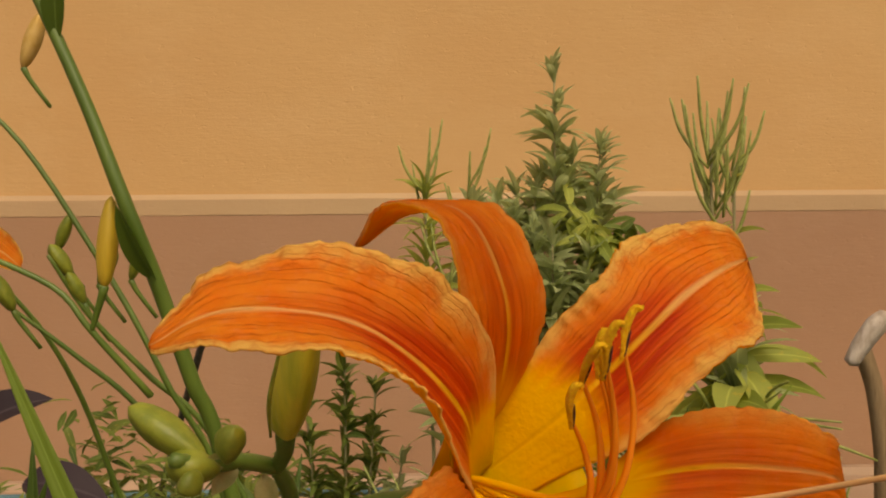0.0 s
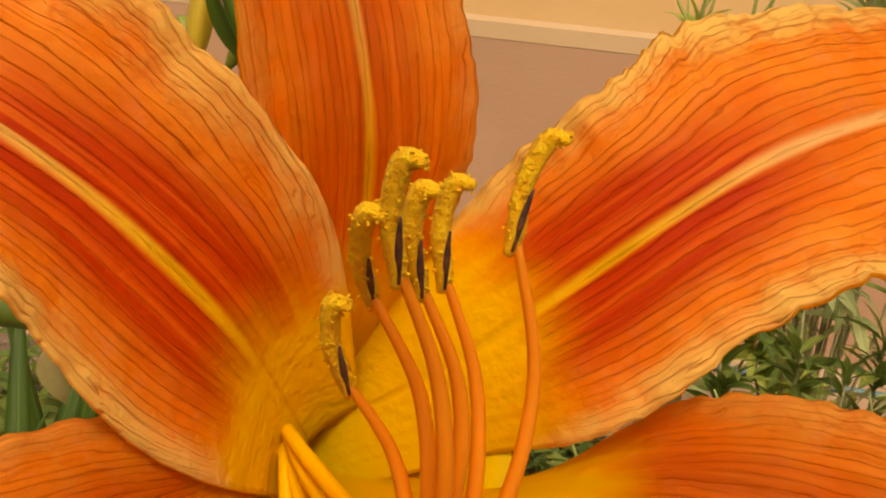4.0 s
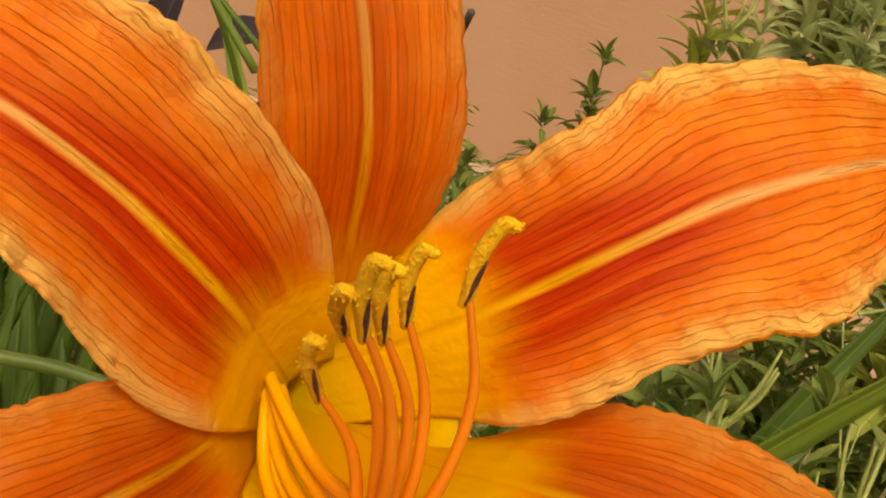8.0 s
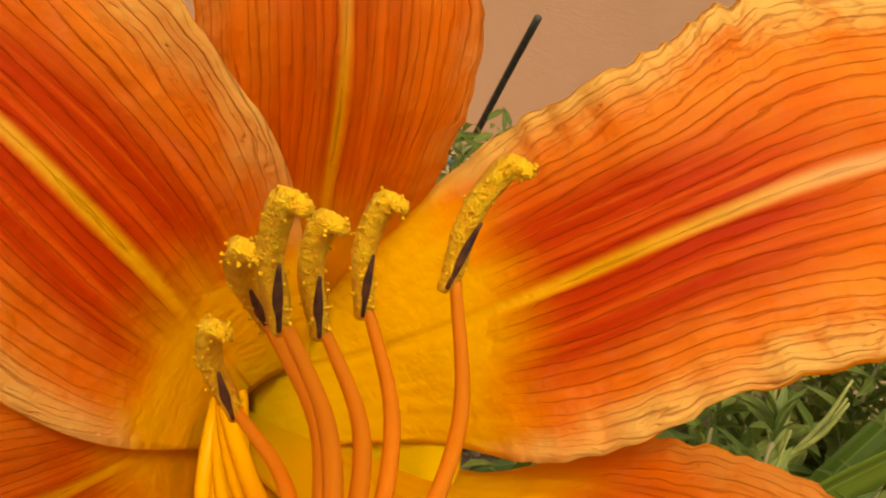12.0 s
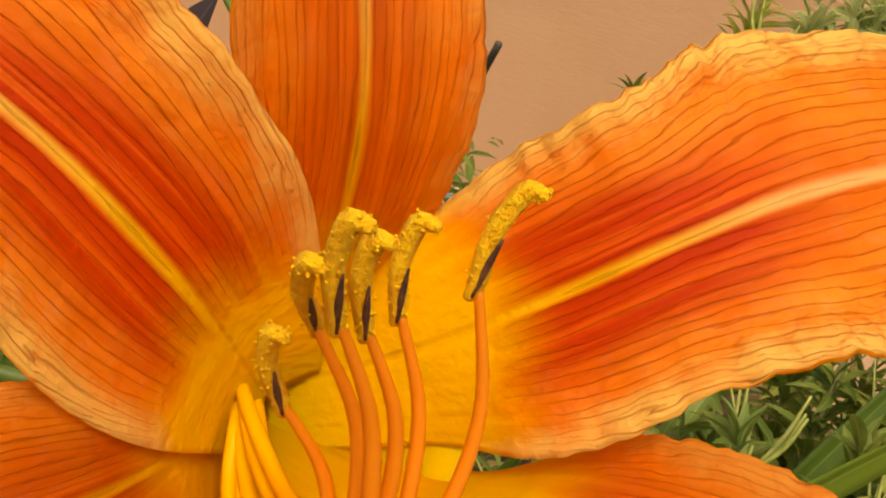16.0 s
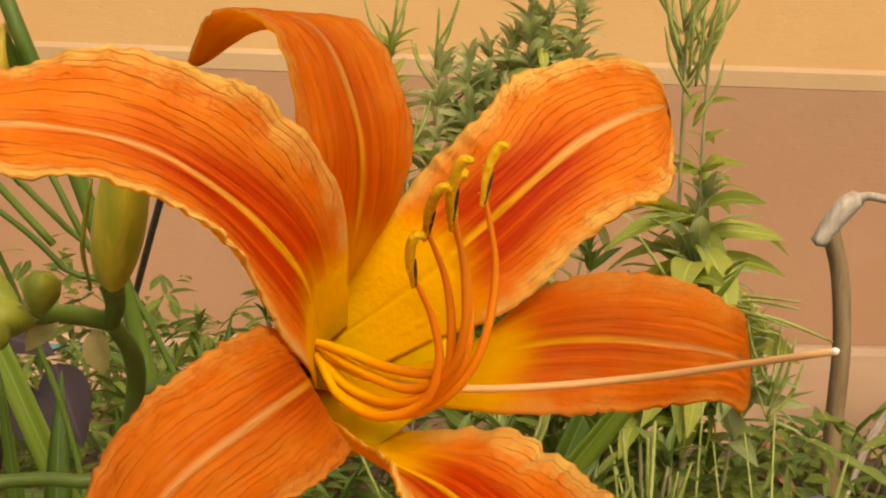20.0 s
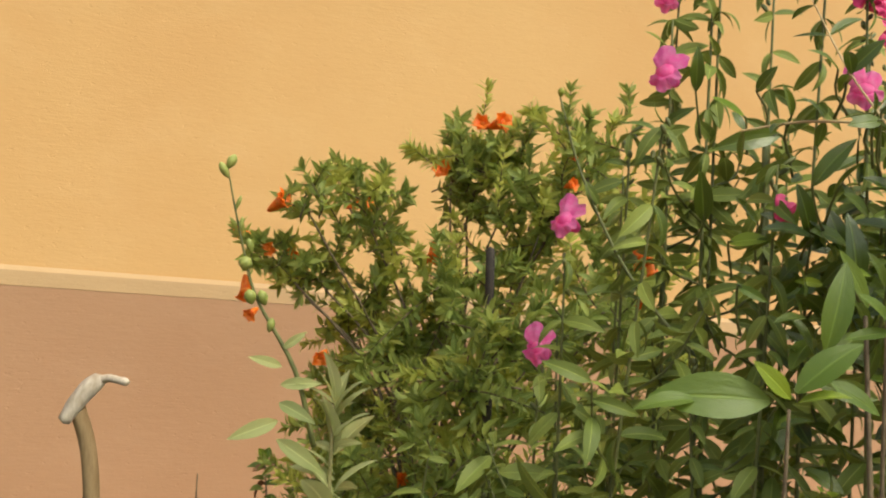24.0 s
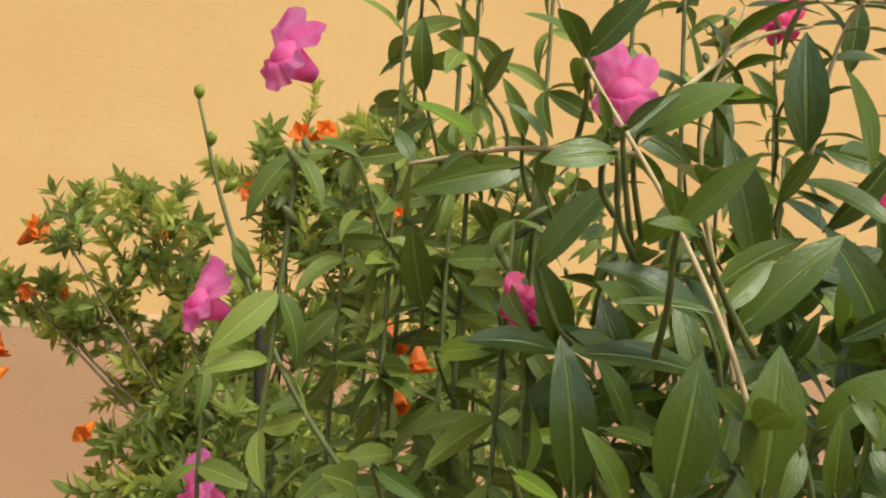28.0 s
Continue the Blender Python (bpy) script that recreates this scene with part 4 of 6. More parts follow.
podded = stock_plant("stock plant with upright seed pods and yellowing leaves", (0.285, 1.07, 0.13),
            [((0.268, 1.068, 0.725), 0.1, 0), ((0.287, 1.066, 0.715), 0.1, 0), ((0.290, 1.07, 0.56), 0.12, 1), ((0.33, 1.05, 0.44), 0.2, 2), ((0.24, 1.05, 0.44), 0.2, 2)], 0.055, [STOCK_GREEN, STOCK_GREY],
            [((0.266, 1.068, 0.715), 12, 0.080), ((0.272, 1.068, 0.690), 8, 0.065), ((0.285, 1.066, 0.70), 7, 0.075), ((0.278, 1.067, 0.66), 3, 0.06), ((0.34, 1.02, 0.40), 6, 0.07)])
droopy = []
for z_, n_, size_, tilt_ in ((0.70, 3, 0.022, 40), (0.655, 4, 0.032, 30), (0.62, 3, 0.030, 50), (0.585, 8, 0.050, 40), (0.555, 9, 0.075, 15), (0.53, 11, 0.095, 0), (0.50, 12, 0.098, -12), (0.47, 12, 0.088, -30), (0.43, 11, 0.080, -42), (0.39, 9, 0.065, -45)):
    whorl(droopy, (0.288, 1.068, z_), (0, 0, 1), n_, size_, tilt_, 0.25, 0.15)
part("foliage", spread(blade(0.125, 6, 0.3, 0.6, 0.6), droopy), STOCK_GREEN, podded, "long drooping leaves with yellow spots")
fan = []
for k in range(22):
    a = -1.75 + 0.16 * k + rng.normal(0, 0.12)
    hub = np.array([0.276, 1.045, 0.470]) + rng.normal(0, 0.010, 3)
    way = unit(np.array([math.sin(a), -0.55 + 0.2 * rng.normal(), 0.55 * math.cos(a) - 0.30]))
    end = hub + way * rng.uniform(0.055, 0.10)
    fan.append(tube([hub, 0.5 * (hub + end) + np.array([0, 0, 0.006]), end], [0.0010, 0.0017, 0.0016, 0.0009], 6, 8))
for one in fan:
    part("seed_pod", one, POD, podded, "long pale green pod spreading outwards")
podded.scale = (1.0, 0.92, 0.92)
podded.location = (-0.0270, -0.0940, 0.0200)
stock_plant("stock plant in seed, pods above grey leaves", (0.02, 1.12, 0.13),
            [((0.0, 1.11, 0.66), 0.3, 4), ((0.05, 1.12, 0.64), 0.35, 5), ((0.02, 1.10, 0.55), 0.5, 6)], 0.045, [STOCK_GREEN, STOCK_GREY],
            [((0.0, 1.11, 0.67), 6, 0.06), ((0.045, 1.12, 0.66), 6, 0.06), ((0.02, 1.08, 0.58), 5, 0.06)])
stock_plant("low feathery green plant by the wall", (-0.10, 1.25, 0.14),
            [((-0.095, 1.22, 0.50), 0.7, 9), ((-0.06, 1.22, 0.44), 0.7, 7), ((-0.14, 1.22, 0.42), 0.7, 7), ((-0.03, 1.2, 0.36), 0.7, 6), ((-0.22, 1.25, 0.34), 0.7, 6), ((-0.30, 1.25, 0.33), 0.7, 6)], 0.04, [STOCK_GREY, WEED])
pale = stock_plant("pale stock plant with withered lower leaves", (0.665, 0.545, 0.06), [((0.649, 0.535, 0.545), 0.1, 0)], 0.030, [STOCK_PALE])
fresh, limp = [], []
for z_, n_, size_, tilt_ in ((0.578, 9, 0.040, 65), (0.556, 8, 0.044, 48), (0.53, 6, 0.050, 25), (0.505, 6, 0.052, 15), (0.475, 6, 0.052, 8), (0.445, 6, 0.050, -5), (0.42, 5, 0.044, -10), (0.30, 4, 0.035, 20), (0.24, 4, 0.035, 20)):
    z_ -= 0.04
    whorl(fresh, (0.649 + 0.05 * (0.575 - z_), 0.536, z_), (0, 0, 1), n_, size_ * 0.8, tilt_, 0.25)
for z_ in (0.43, 0.41, 0.39, 0.37, 0.35):
    whorl(limp, (0.656, 0.537, z_), (0, 0, 1), 5, 0.040, -62, 0.3, 0.3)
part("foliage", spread(blade(0.155, 6, 0.3, 0.4, 0.7), fresh), STOCK_PALE, pale, "pale grey-green leaves")
part("withered_foliage", spread(blade(0.12, 6, 0.7, 0.9, 0.6), limp), STRAW, pale, "withered yellow leaves hanging down")
stock_plant("light green stock seedlings in the bed", (0.12, 0.68, 0.09),
            [((0.09, 0.66, 0.40), 0.6, 6), ((0.15, 0.68, 0.41), 0.6, 6), ((0.20, 0.70, 0.38), 0.6, 6), ((0.06, 0.72, 0.37), 0.6, 5), ((0.12, 0.60, 0.36), 0.6, 5), ((0.02, 0.68, 0.34), 0.6, 5)], 0.042, [WEED, WEED_DARK],
            [((0.18, 0.66, 0.36), 8, 0.06), ((0.10, 0.70, 0.40), 6, 0.06), ((0.24, 0.60, 0.33), 10, 0.08), ((0.30, 0.62, 0.30), 8, 0.07)])
stock_plant("yellow-green bushy stock plant", (0.16, 0.95, 0.11),
            [((0.12, 0.95, 0.46), 0.7, 7), ((0.18, 0.93, 0.48), 0.7, 7), ((0.22, 0.95, 0.44), 0.7, 7), ((0.06, 0.92, 0.44), 0.7, 7), ((0.15, 0.88, 0.42), 0.7, 6), ((0.28, 0.90, 0.40), 0.7, 6)], 0.046, [STOCK_GREEN, WEED, WEED])
# seed spike that rises from the pale plant
spike = thing("seed_spike", "thin green seed spike with small capsules", "plant", "seed spikes")
part("stem", tube([(0.6376, 0.534, 0.514), (0.621, 0.533, 0.564), (0.5926, 0.5355, 0.610), (0.583, 0.535, 0.637), (0.574, 0.534, 0.668), (0.5664, 0.533, 0.697)], [0.0019, 0.0016, 0.0011, 0.0009, 0.0007, 0.0005], 8, 26), SNAP_STEM, spike)
for q, w in [((0.5664, 0.533, 0.695), 0.006), ((0.5675, 0.533, 0.689), 0.005), ((0.574, 0.534, 0.668), 0.0026), ((0.578, 0.534, 0.654), 0.003), ((0.587, 0.535, 0.640), 0.0045), ((0.583, 0.535, 0.628), 0.0085), ((0.5895, 0.535, 0.606), 0.0075), ((0.5985, 0.535, 0.606), 0.0065), ((0.602, 0.534, 0.588), 0.005)]:
    part("capsule", ovoid(q, np.array(q) + (rng.normal(0, 0.003), -0.002, 0.010), w * 0.55, 8, 8), POD, spike)
part("leaves", spread(blade(0.15, 6, 0.35, 0.4, 0.6), [aim(np.array([0.612, 0.533, 0.578 - 0.012 * k]), (math.cos(2.2 * k + 1), -0.4, 0.5 - 0.2 * k), (0, -1, 0.2), 0.020 + 0.004 * k) for k in range(6)]), STOCK_GREY, spike, "narrow leaves at the foot of the spike")


# ---- stick, post, stakes, hose and dry weeds ----
stick = thing("cut_branch", "dead branch stub with pale weathered cut end", "branch")
stick.location = (0.0120, 0.0250, 0.0040)
part("branch", tube([(0.483, 1.12, 0.10), (0.481, 1.12, 0.25), (0.480, 1.115, 0.36), (0.470, 1.11, 0.44), (0.453, 1.105, 0.492)], [0.0105, 0.0100, 0.0095, 0.0095, 0.0095], 14, 30, 0.05), STAKE_BARK, stick)
part("cut_end", tube([(0.441, 1.103, 0.474), (0.451, 1.102, 0.492), (0.465, 1.100, 0.512), (0.477, 1.098, 0.524)], [0.0085, 0.0120, 0.0115, 0.009], 5, 14, 0.10), CUT_WOOD, stick, "bleached frayed cut end")
part("twig", tube([(0.473, 1.10, 0.521), (0.486, 1.09, 0.526), (0.501, 1.08, 0.5235), (0.507, 1.08, 0.5225)], [0.006, 0.0042, 0.0048, 0.0042], 10, 14, 0.1), CUT_WOOD, stick, "short snapped twig")

post = thing("capped_post", "brown stake with a grey plastic cap", "post")
post.location = (0.0090, -0.0010, 0.0095)
part("post", tube([(0.232, 0.560, 0.02), (0.231, 0.560, 0.20), (0.230, 0.560, 0.345)], [0.0085, 0.0085, 0.0080], 12, 12, 0.03), DARK_STAKE, post)
part("cap", tube([(0.230, 0.560, 0.338), (0.2300, 0.560, 0.356), (0.2315, 0.560, 0.378), (0.2335, 0.560, 0.393), (0.2345, 0.560, 0.399)], [0.0105, 0.0112, 0.0106, 0.0098, 0.0082], 6, 18, 0.06), CAP, post, "grey-violet plastic cap")

stake = thing("garden_stake", "dark wooden stake among the shrubs", "stake", "stakes")
part("stake_rod", tube([(0.868, 0.83, 0.08), (0.858, 0.81, 0.45), (0.845, 0.792, 0.684)], [0.006, 0.005, 0.0045], 10, 12, 0.04), DARK_STAKE, stake)
stake2 = thing("garden_stake", "thin dark metal stake near the wall", "stake", "stakes")
part("stake_rod", tube([(-0.471, 1.756, 0.12), (-0.332, 1.453, 0.40), (-0.282, 1.347, 0.50)], [0.005, 0.005, 0.005], 10, 10), STAKE_GREY, stake2)

hose = thing("garden_hose", "teal garden hose lying along the wall", "hose")
part("hose_pipe", tube([(-1.3, 1.80, 0.175), (-0.7, 1.83, 0.175), (-0.3, 1.85, 0.175), (0.05, 1.85, 0.175), (0.5, 1.87, 0.175)], [0.0065, 0.0065], 10, 40), HOSE, hose)

dark = thing("purple_leaved_plant", "dark purple broad-leaved plant by the wall", "plant")
dm = []
for q, way in [((-0.42, 0.98, 0.44), (0.6, -0.2, 0.5)), ((-0.36, 0.95, 0.40), (0.8, -0.3, 0.1)), ((-0.44, 0.95, 0.36), (0.5, -0.5, 0.3)), ((-0.34, 0.97, 0.34), (0.7, -0.4, -0.3)), ((-0.48, 1.0, 0.42), (0.1, -0.3, 0.8)), ((-0.40, 0.96, 0.33), (-0.5, -0.5, 0.1)), ((-0.30, 1.0, 0.36), (0.4, -0.6, -0.5)), ((-0.52, 1.0, 0.38), (-0.4, -0.5, 0.5))]:
    dm.append(aim(np.array(q), way, (0, -0.6, 0.8), 0.085))
part("leaves", spread(blade(0.26, 8, 0.35, 0.5, 0.6), dm), DARK_LEAF, dark)
for x in (-0.45, -0.40, -0.34):
    part("stem", tube([(-0.40, 1.0, 0.12), (x, 0.98, 0.30), (x, 0.97, 0.42)], [0.004, 0.0025], 8, 10), DARK_STAKE, dark)


def dry_weed(label, base, tip_, leaves, size, mat):
    ob = thing("dry_weed", label, "weed", "dry weeds")
    line = spline([base, 0.5 * (np.array(base) + np.array(tip_)) + np.array([0.008, 0, 0]), tip_], 16)
    part("stem", tube(line, [0.0022, 0.0016, 0.0009], 8), POM_BARK, ob)
    mats = []
    for k in range(leaves):
        q = line[int(rng.uniform(6, 15))]
        mats.append(aim(q, (rng.normal(), rng.normal(), rng.uniform(-1.0, 0.4)), (0, -0.5, 0.8), size * rng.uniform(0.6, 1.2)))
    if mats:
        part("leaves", spread(blade(0.26, 5, 0.6, 0.7, 0.7), mats), mat, ob)
    return ob


w1 = dry_weed("withered weed with rusty leaves and yellow tip", (0.725, 1.32, 0.14), (0.712, 1.32, 0.425), 16, 0.030, RUST)
part("flower_head", spread(blade(0.3, 4, 0.4, 0.4), [aim(np.array([0.712, 1.32, 0.42]), (rng.normal() * 0.5, rng.normal() * 0.5, 1), (0, -1, 0), 0.018) for _ in range(8)]), YOUNG, w1, "yellowish tip")
part("leaves", spread(blade(0.26, 5, 0.4, 0.4, 0.7), [aim(np.array([0.714, 1.32, 0.385 + 0.006 * k]), (math.cos(2.4 * k), math.sin(2.4 * k), 0.25), (0, -0.5, 0.8), 0.026) for k in range(-3, 5)]), WEED_DARK, w1, "small green upper leaves")
dry_weed("thin dry stalk with a curled brown leaf", (0.60, 1.22, 0.15), (0.615, 1.22, 0.41), 4, 0.026, RUST)
dry_weed("bare dry stalk leaning by the wall", (0.665, 1.24, 0.13), (0.640, 1.24, 0.32), 0, 0.02, RUST)
dry_weed("bleached dry twig beside the stub", (0.52, 1.16, 0.15), (0.600, 1.20, 0.33), 7, 0.024, DRY)
dry_weed("bleached dry twig beside the stub", (0.525, 1.14, 0.14), (0.585, 1.16, 0.36), 5, 0.018, DRY)
fork = thing("dry_twig", "bleached forked dead twig beside the branch stub", "twig")
part("twig", tube([(0.500, 1.15, 0.14), (0.535, 1.16, 0.235), (0.575, 1.17, 0.31), (0.592, 1.17, 0.345)], [0.0034, 0.0030, 0.0026, 0.0014], 8, 18, 0.08), CUT_WOOD, fork)
part("twig", tube([(0.520, 1.155, 0.20), (0.535, 1.15, 0.262), (0.566, 1.15, 0.312), (0.578, 1.15, 0.335)], [0.0024, 0.0022, 0.0018, 0.001], 8, 16, 0.08), CUT_WOOD, fork)
dry_weed("withered weed with rusty leaves", (0.44, 1.16, 0.14), (0.425, 1.15, 0.27), 12, 0.028, RUST)


# ---- pomegranate shrub ----
shrub = thing("pomegranate_shrub", "pomegranate shrub with small leaves and scarlet flowers", "shrub")
UPPER_LOBES = [  # centre, radius, twigs
    ((0.668, 1.085, 0.688), 0.032, 8), ((0.725, 1.10, 0.668), 0.045, 11), ((0.785, 1.08, 0.735), 0.055, 14), ((0.785, 1.08, 0.775), 0.036, 8), ((0.70, 1.02, 0.735), 0.035, 6),
    ((0.912, 1.03, 0.815), 0.058, 19), ((0.872, 1.03, 0.795), 0.040, 9), ((0.948, 1.01, 0.795), 0.045, 12), ((0.90, 1.05, 0.770), 0.042, 10), ((0.95, 0.93, 0.72), 0.075, 18), ((1.00, 0.90, 0.80), 0.065, 14),
    ((1.06, 0.95, 0.70), 0.08, 14), ((0.93, 1.02, 0.66), 0.07, 15), ((0.70, 1.12, 0.66), 0.025, 5), ((0.86, 0.83, 0.36), 0.08, 22), ((0.80, 0.86, 0.24), 0.06, 18), ((0.88, 0.80, 0.25), 0.07, 18), ((0.95, 0.80, 0.24), 0.07, 14), ((0.80, 1.10, 0.635), 0.045, 10)]
LOWER_LOBES = [
    ((0.83, 1.06, 0.57), 0.065, 22), ((0.82, 1.14, 0.48), 0.065, 18), ((0.875, 0.95, 0.61), 0.085, 24), ((0.90, 0.90, 0.52), 0.095, 26), ((0.84, 0.94, 0.42), 0.10, 26),
    ((1.00, 0.85, 0.62), 0.09, 18), ((0.76, 1.02, 0.38), 0.07, 18), ((0.80, 0.92, 0.31), 0.08, 18), ((0.92, 0.82, 0.34), 0.09, 18), ((1.05, 0.92, 0.50), 0.10, 16),
    ((0.72, 1.05, 0.29), 0.07, 14), ((0.785, 1.15, 0.60), 0.04, 10), ((0.79, 1.17, 0.53), 0.045, 12), ((0.84, 0.75, 0.56), 0.07, 16), ((0.85, 0.73, 0.44), 0.08, 18), ((0.84, 1.10, 0.34), 0.08, 20), ((0.90, 1.0, 0.26), 0.08, 16), ((0.80, 1.12, 0.42), 0.07, 18)]
POM_BASE = np.array([0.88, 1.02, 0.12])
leaf_mats, young_mats, twig_geo = [], [], []
for c, rad, twigs in UPPER_LOBES + LOWER_LOBES:
    c = np.array(c)
    mid = POM_BASE + (c - POM_BASE) * (0.35, 0.35, 0.66) + rng.normal(0, 0.02, 3)
    part("branch", tube([POM_BASE + rng.normal(0, 0.012, 3) * (1, 1, 0), mid, c], [0.0040, 0.0020, 0.0010], 7, 10), POM_BARK, shrub)
    for k in range(twigs):
        d = unit(rng.normal(0, 1, 3) + np.array([0, -0.15, 0.5]))
        a = c + rng.normal(0, 0.3, 3) * rad
        b = c + d * rad * rng.uniform(0.8, 1.65)
        m = 0.5 * (a + b) + rng.normal(0, 0.008, 3)
        count = int(np.linalg.norm(b - a) / 0.0065) + 4
        line = spline([a, m, b], count)
        twig_geo.append(tube(line, [0.0011, 0.0005], 5))
        fresh_ = rng.random() < 0.42
        way = unit(np.gradient(line, axis=0))
        for i in range(1, count):
            x = unit(np.cross(way[i], rng.normal(0, 1, 3)))
            for sgn in (-1, 1, 0) if i % 2 else (-1, 1):
                side_ = sgn * x if sgn else np.cross(way[i], x)
                out = unit(side_ * rng.uniform(0.6, 1.1) + way[i] * rng.uniform(0.5, 1.2) + np.array([0, 0, 0.15]))
                (young_mats if fresh_ and i > count * 0.4 else leaf_mats).append(aim(line[i], out, way[i], rng.uniform(0.011, 0.023), rng.normal(0, 0.5)))
        whorl(young_mats if fresh_ else leaf_mats, b, way[-1], 5, 0.018, 55)
tagged(part("twig_work", join(twig_geo)[:2], POM_BARK, shrub, "fine grey-brown twigs"), kind="stuff")
part("crown", spread(small_blade(0.18, 0.2), leaf_mats), POM, shrub, "many small narrow green leaves")
part("young_growth", spread(small_blade(0.16, 0.25), young_mats), POM_FRESH, shrub, "yellow-green young leaves at the twig ends")


def scarlet_flower(q, way, size, open_=0.5):
    """A pomegranate flower: fleshy waxy calyx and crumpled petals."""
    q, way = np.array(q, float), unit(way)
    cal = part("calyx", tube([q - way * size * 0.9, q - way * size * 0.4, q, q + way * size * 0.15], [size * 0.12, size * 0.28, size * 0.34, size * 0.42], 10, 10), POM_FLOWER, shrub, "waxy orange-red calyx")
    mats = []
    x = unit(np.cross(way, (0.2, 0.3, 0.9)))
    y = np.cross(way, x)
    for k in range(6):
        a = k * 1.047 + rng.uniform(-0.2, 0.2)
        out = math.cos(a) * x + math.sin(a) * y
        mats.append(aim(q, way * (1 - open_ * 0.6) + out * open_ * 1.1, way, size * rng.uniform(0.75, 1.05), rng.normal(0, 0.3)))
    part("petals", spread(blade(0.42, 6, 0.5, 0.5, 1.0, 0.12), mats), POM_FLOWER, cal, "crumpled scarlet petals")


OPEN_FLOWERS = [
    ((0.643, 1.075, 0.642), (0.1, -0.3, -0.9), 0.020), ((0.668, 1.028, 0.741), (0.5, -0.5, 0.4), 0.019), ((0.79, 1.156, 0.768), (0.6, -0.6, 0.2), 0.024), ((0.915, 0.985, 0.855), (0.3, -0.8, 0.1), 0.021),
    ((0.873, 0.533, 0.662), (0.25, -0.35, -0.8), 0.014), ((0.893, 0.55, 0.652), (0.2, -0.2, -0.9), 0.013), ((0.865, 1.06, 0.702), (-0.1, -0.4, -0.9), 0.019), ((0.895, 1.10, 0.69), (0.5, -0.5, -0.2), 0.015),
    ((0.70, 1.10, 0.69), (-0.5, -0.7, 0.1), 0.014), ((0.668, 1.07, 0.69), (-0.5, -0.7, 0), 0.013)]
SMALL_FLOWERS = [
    ((0.635, 1.09, 0.71), (-0.8, -0.4, 0.1), 0.014), ((0.90, 1.0, 0.855), (-0.5, -0.7, 0.1), 0.016), ((0.86, 1.02, 0.80), (-0.4, -0.7, 0), 0.017), ((0.96, 0.86, 0.80), (0.2, -0.8, 0), 0.013),
    ((0.96, 0.87, 0.77), (0.2, -0.8, 0.1), 0.012), ((0.73, 1.03, 0.57), (-0.4, -0.7, -0.4), 0.015), ((0.65, 1.06, 0.615), (-0.5, -0.5, -0.4), 0.013), ((0.885, 0.55, 0.63), (0, -0.5, -0.7), 0.010),
    ((0.82, 0.98, 0.44), (0.1, -0.8, -0.2), 0.014)]
for q, way, size in OPEN_FLOWERS + SMALL_FLOWERS:
    scarlet_flower(q, way, size, 0.45)


# ---- pink snapdragons ----
SNAP_MESH = []
for wd, fo, be in ((0.15, 0.3, 0.6), (0.17, 0.25, 0.35), (0.13, 0.4, 0.8)):
    holder = mesh_object("leaf", *blade(wd, 6, fo, be, 0.6)[:2], SNAP_LEAF, blade(wd, 6, fo, be, 0.6)[2])
    SNAP_MESH.append(holder.data)
    bpy.data.objects.remove(holder)

def snapdragon(label, base, tip_, leaf_spots, leaf_len, thick=0.0016):
    """An upright stem with narrow leaves set all round it."""
    ob = thing("snapdragon", label, "flower", "snapdragons")
    base, tip_ = np.array(base, float), np.array(tip_, float)
    line = spline([base, base + (tip_ - base) * 0.5 + rng.normal(0, 0.008, 3), tip_], 30)
    part("stem", tube(line, [thick, thick * 0.9, thick * 0.5], 8), SNAP_STEM, ob)
    for s in np.linspace(leaf_spots[0], leaf_spots[1], int(leaf_spots[2] * 1.7)):
        q = line[min(29, int(s * 29))]
        a = rng.uniform(0, 6.28)
        for k in range(3):
            out = np.array([math.cos(a + 2.1 * k), math.sin(a + 2.1 * k), rng.uniform(-1.3, 0.7)])
            leaf = new("leaf", SNAP_MESH[int(rng.integers(0, 3))])
            leaf.parent = ob
            leaf.matrix_local = Matrix(aim(q, out, (0, -0.7, 0.7), leaf_len * rng.uniform(0.55, 1.05) * (1.1 - 0.4 * s), rng.normal(0, 0.8)).tolist())
    for s in rng.uniform(0.35, 0.85, 4):
        q = line[int(s * 29)]
        a = rng.uniform(0, 6.28)
        end = q + np.array([math.cos(a) * 0.045, math.sin(a) * 0.035, 0.045]) * rng.uniform(0.7, 1.3)
        shoot = spline([q, 0.5 * (q + end) + np.array([math.cos(a) * 0.008, 0, -0.006]), end], 8)
        part("side_shoot", tube(shoot, [0.0010, 0.0006], 6), SNAP_STEM, ob)
        for i in (2, 4, 5, 6, 7):
            for sgn in (-1, 1):
                out = np.array([sgn * math.sin(a + i), -sgn * math.cos(a + i), rng.uniform(-0.7, 0.8)])
                leaf = new("leaf", SNAP_MESH[int(rng.integers(0, 3))])
                leaf.parent = ob
                leaf.matrix_local = Matrix(aim(shoot[i], out, (0, -0.7, 0.7), leaf_len * rng.uniform(0.45, 0.95), rng.normal(0, 0.8)).tolist())
    return ob


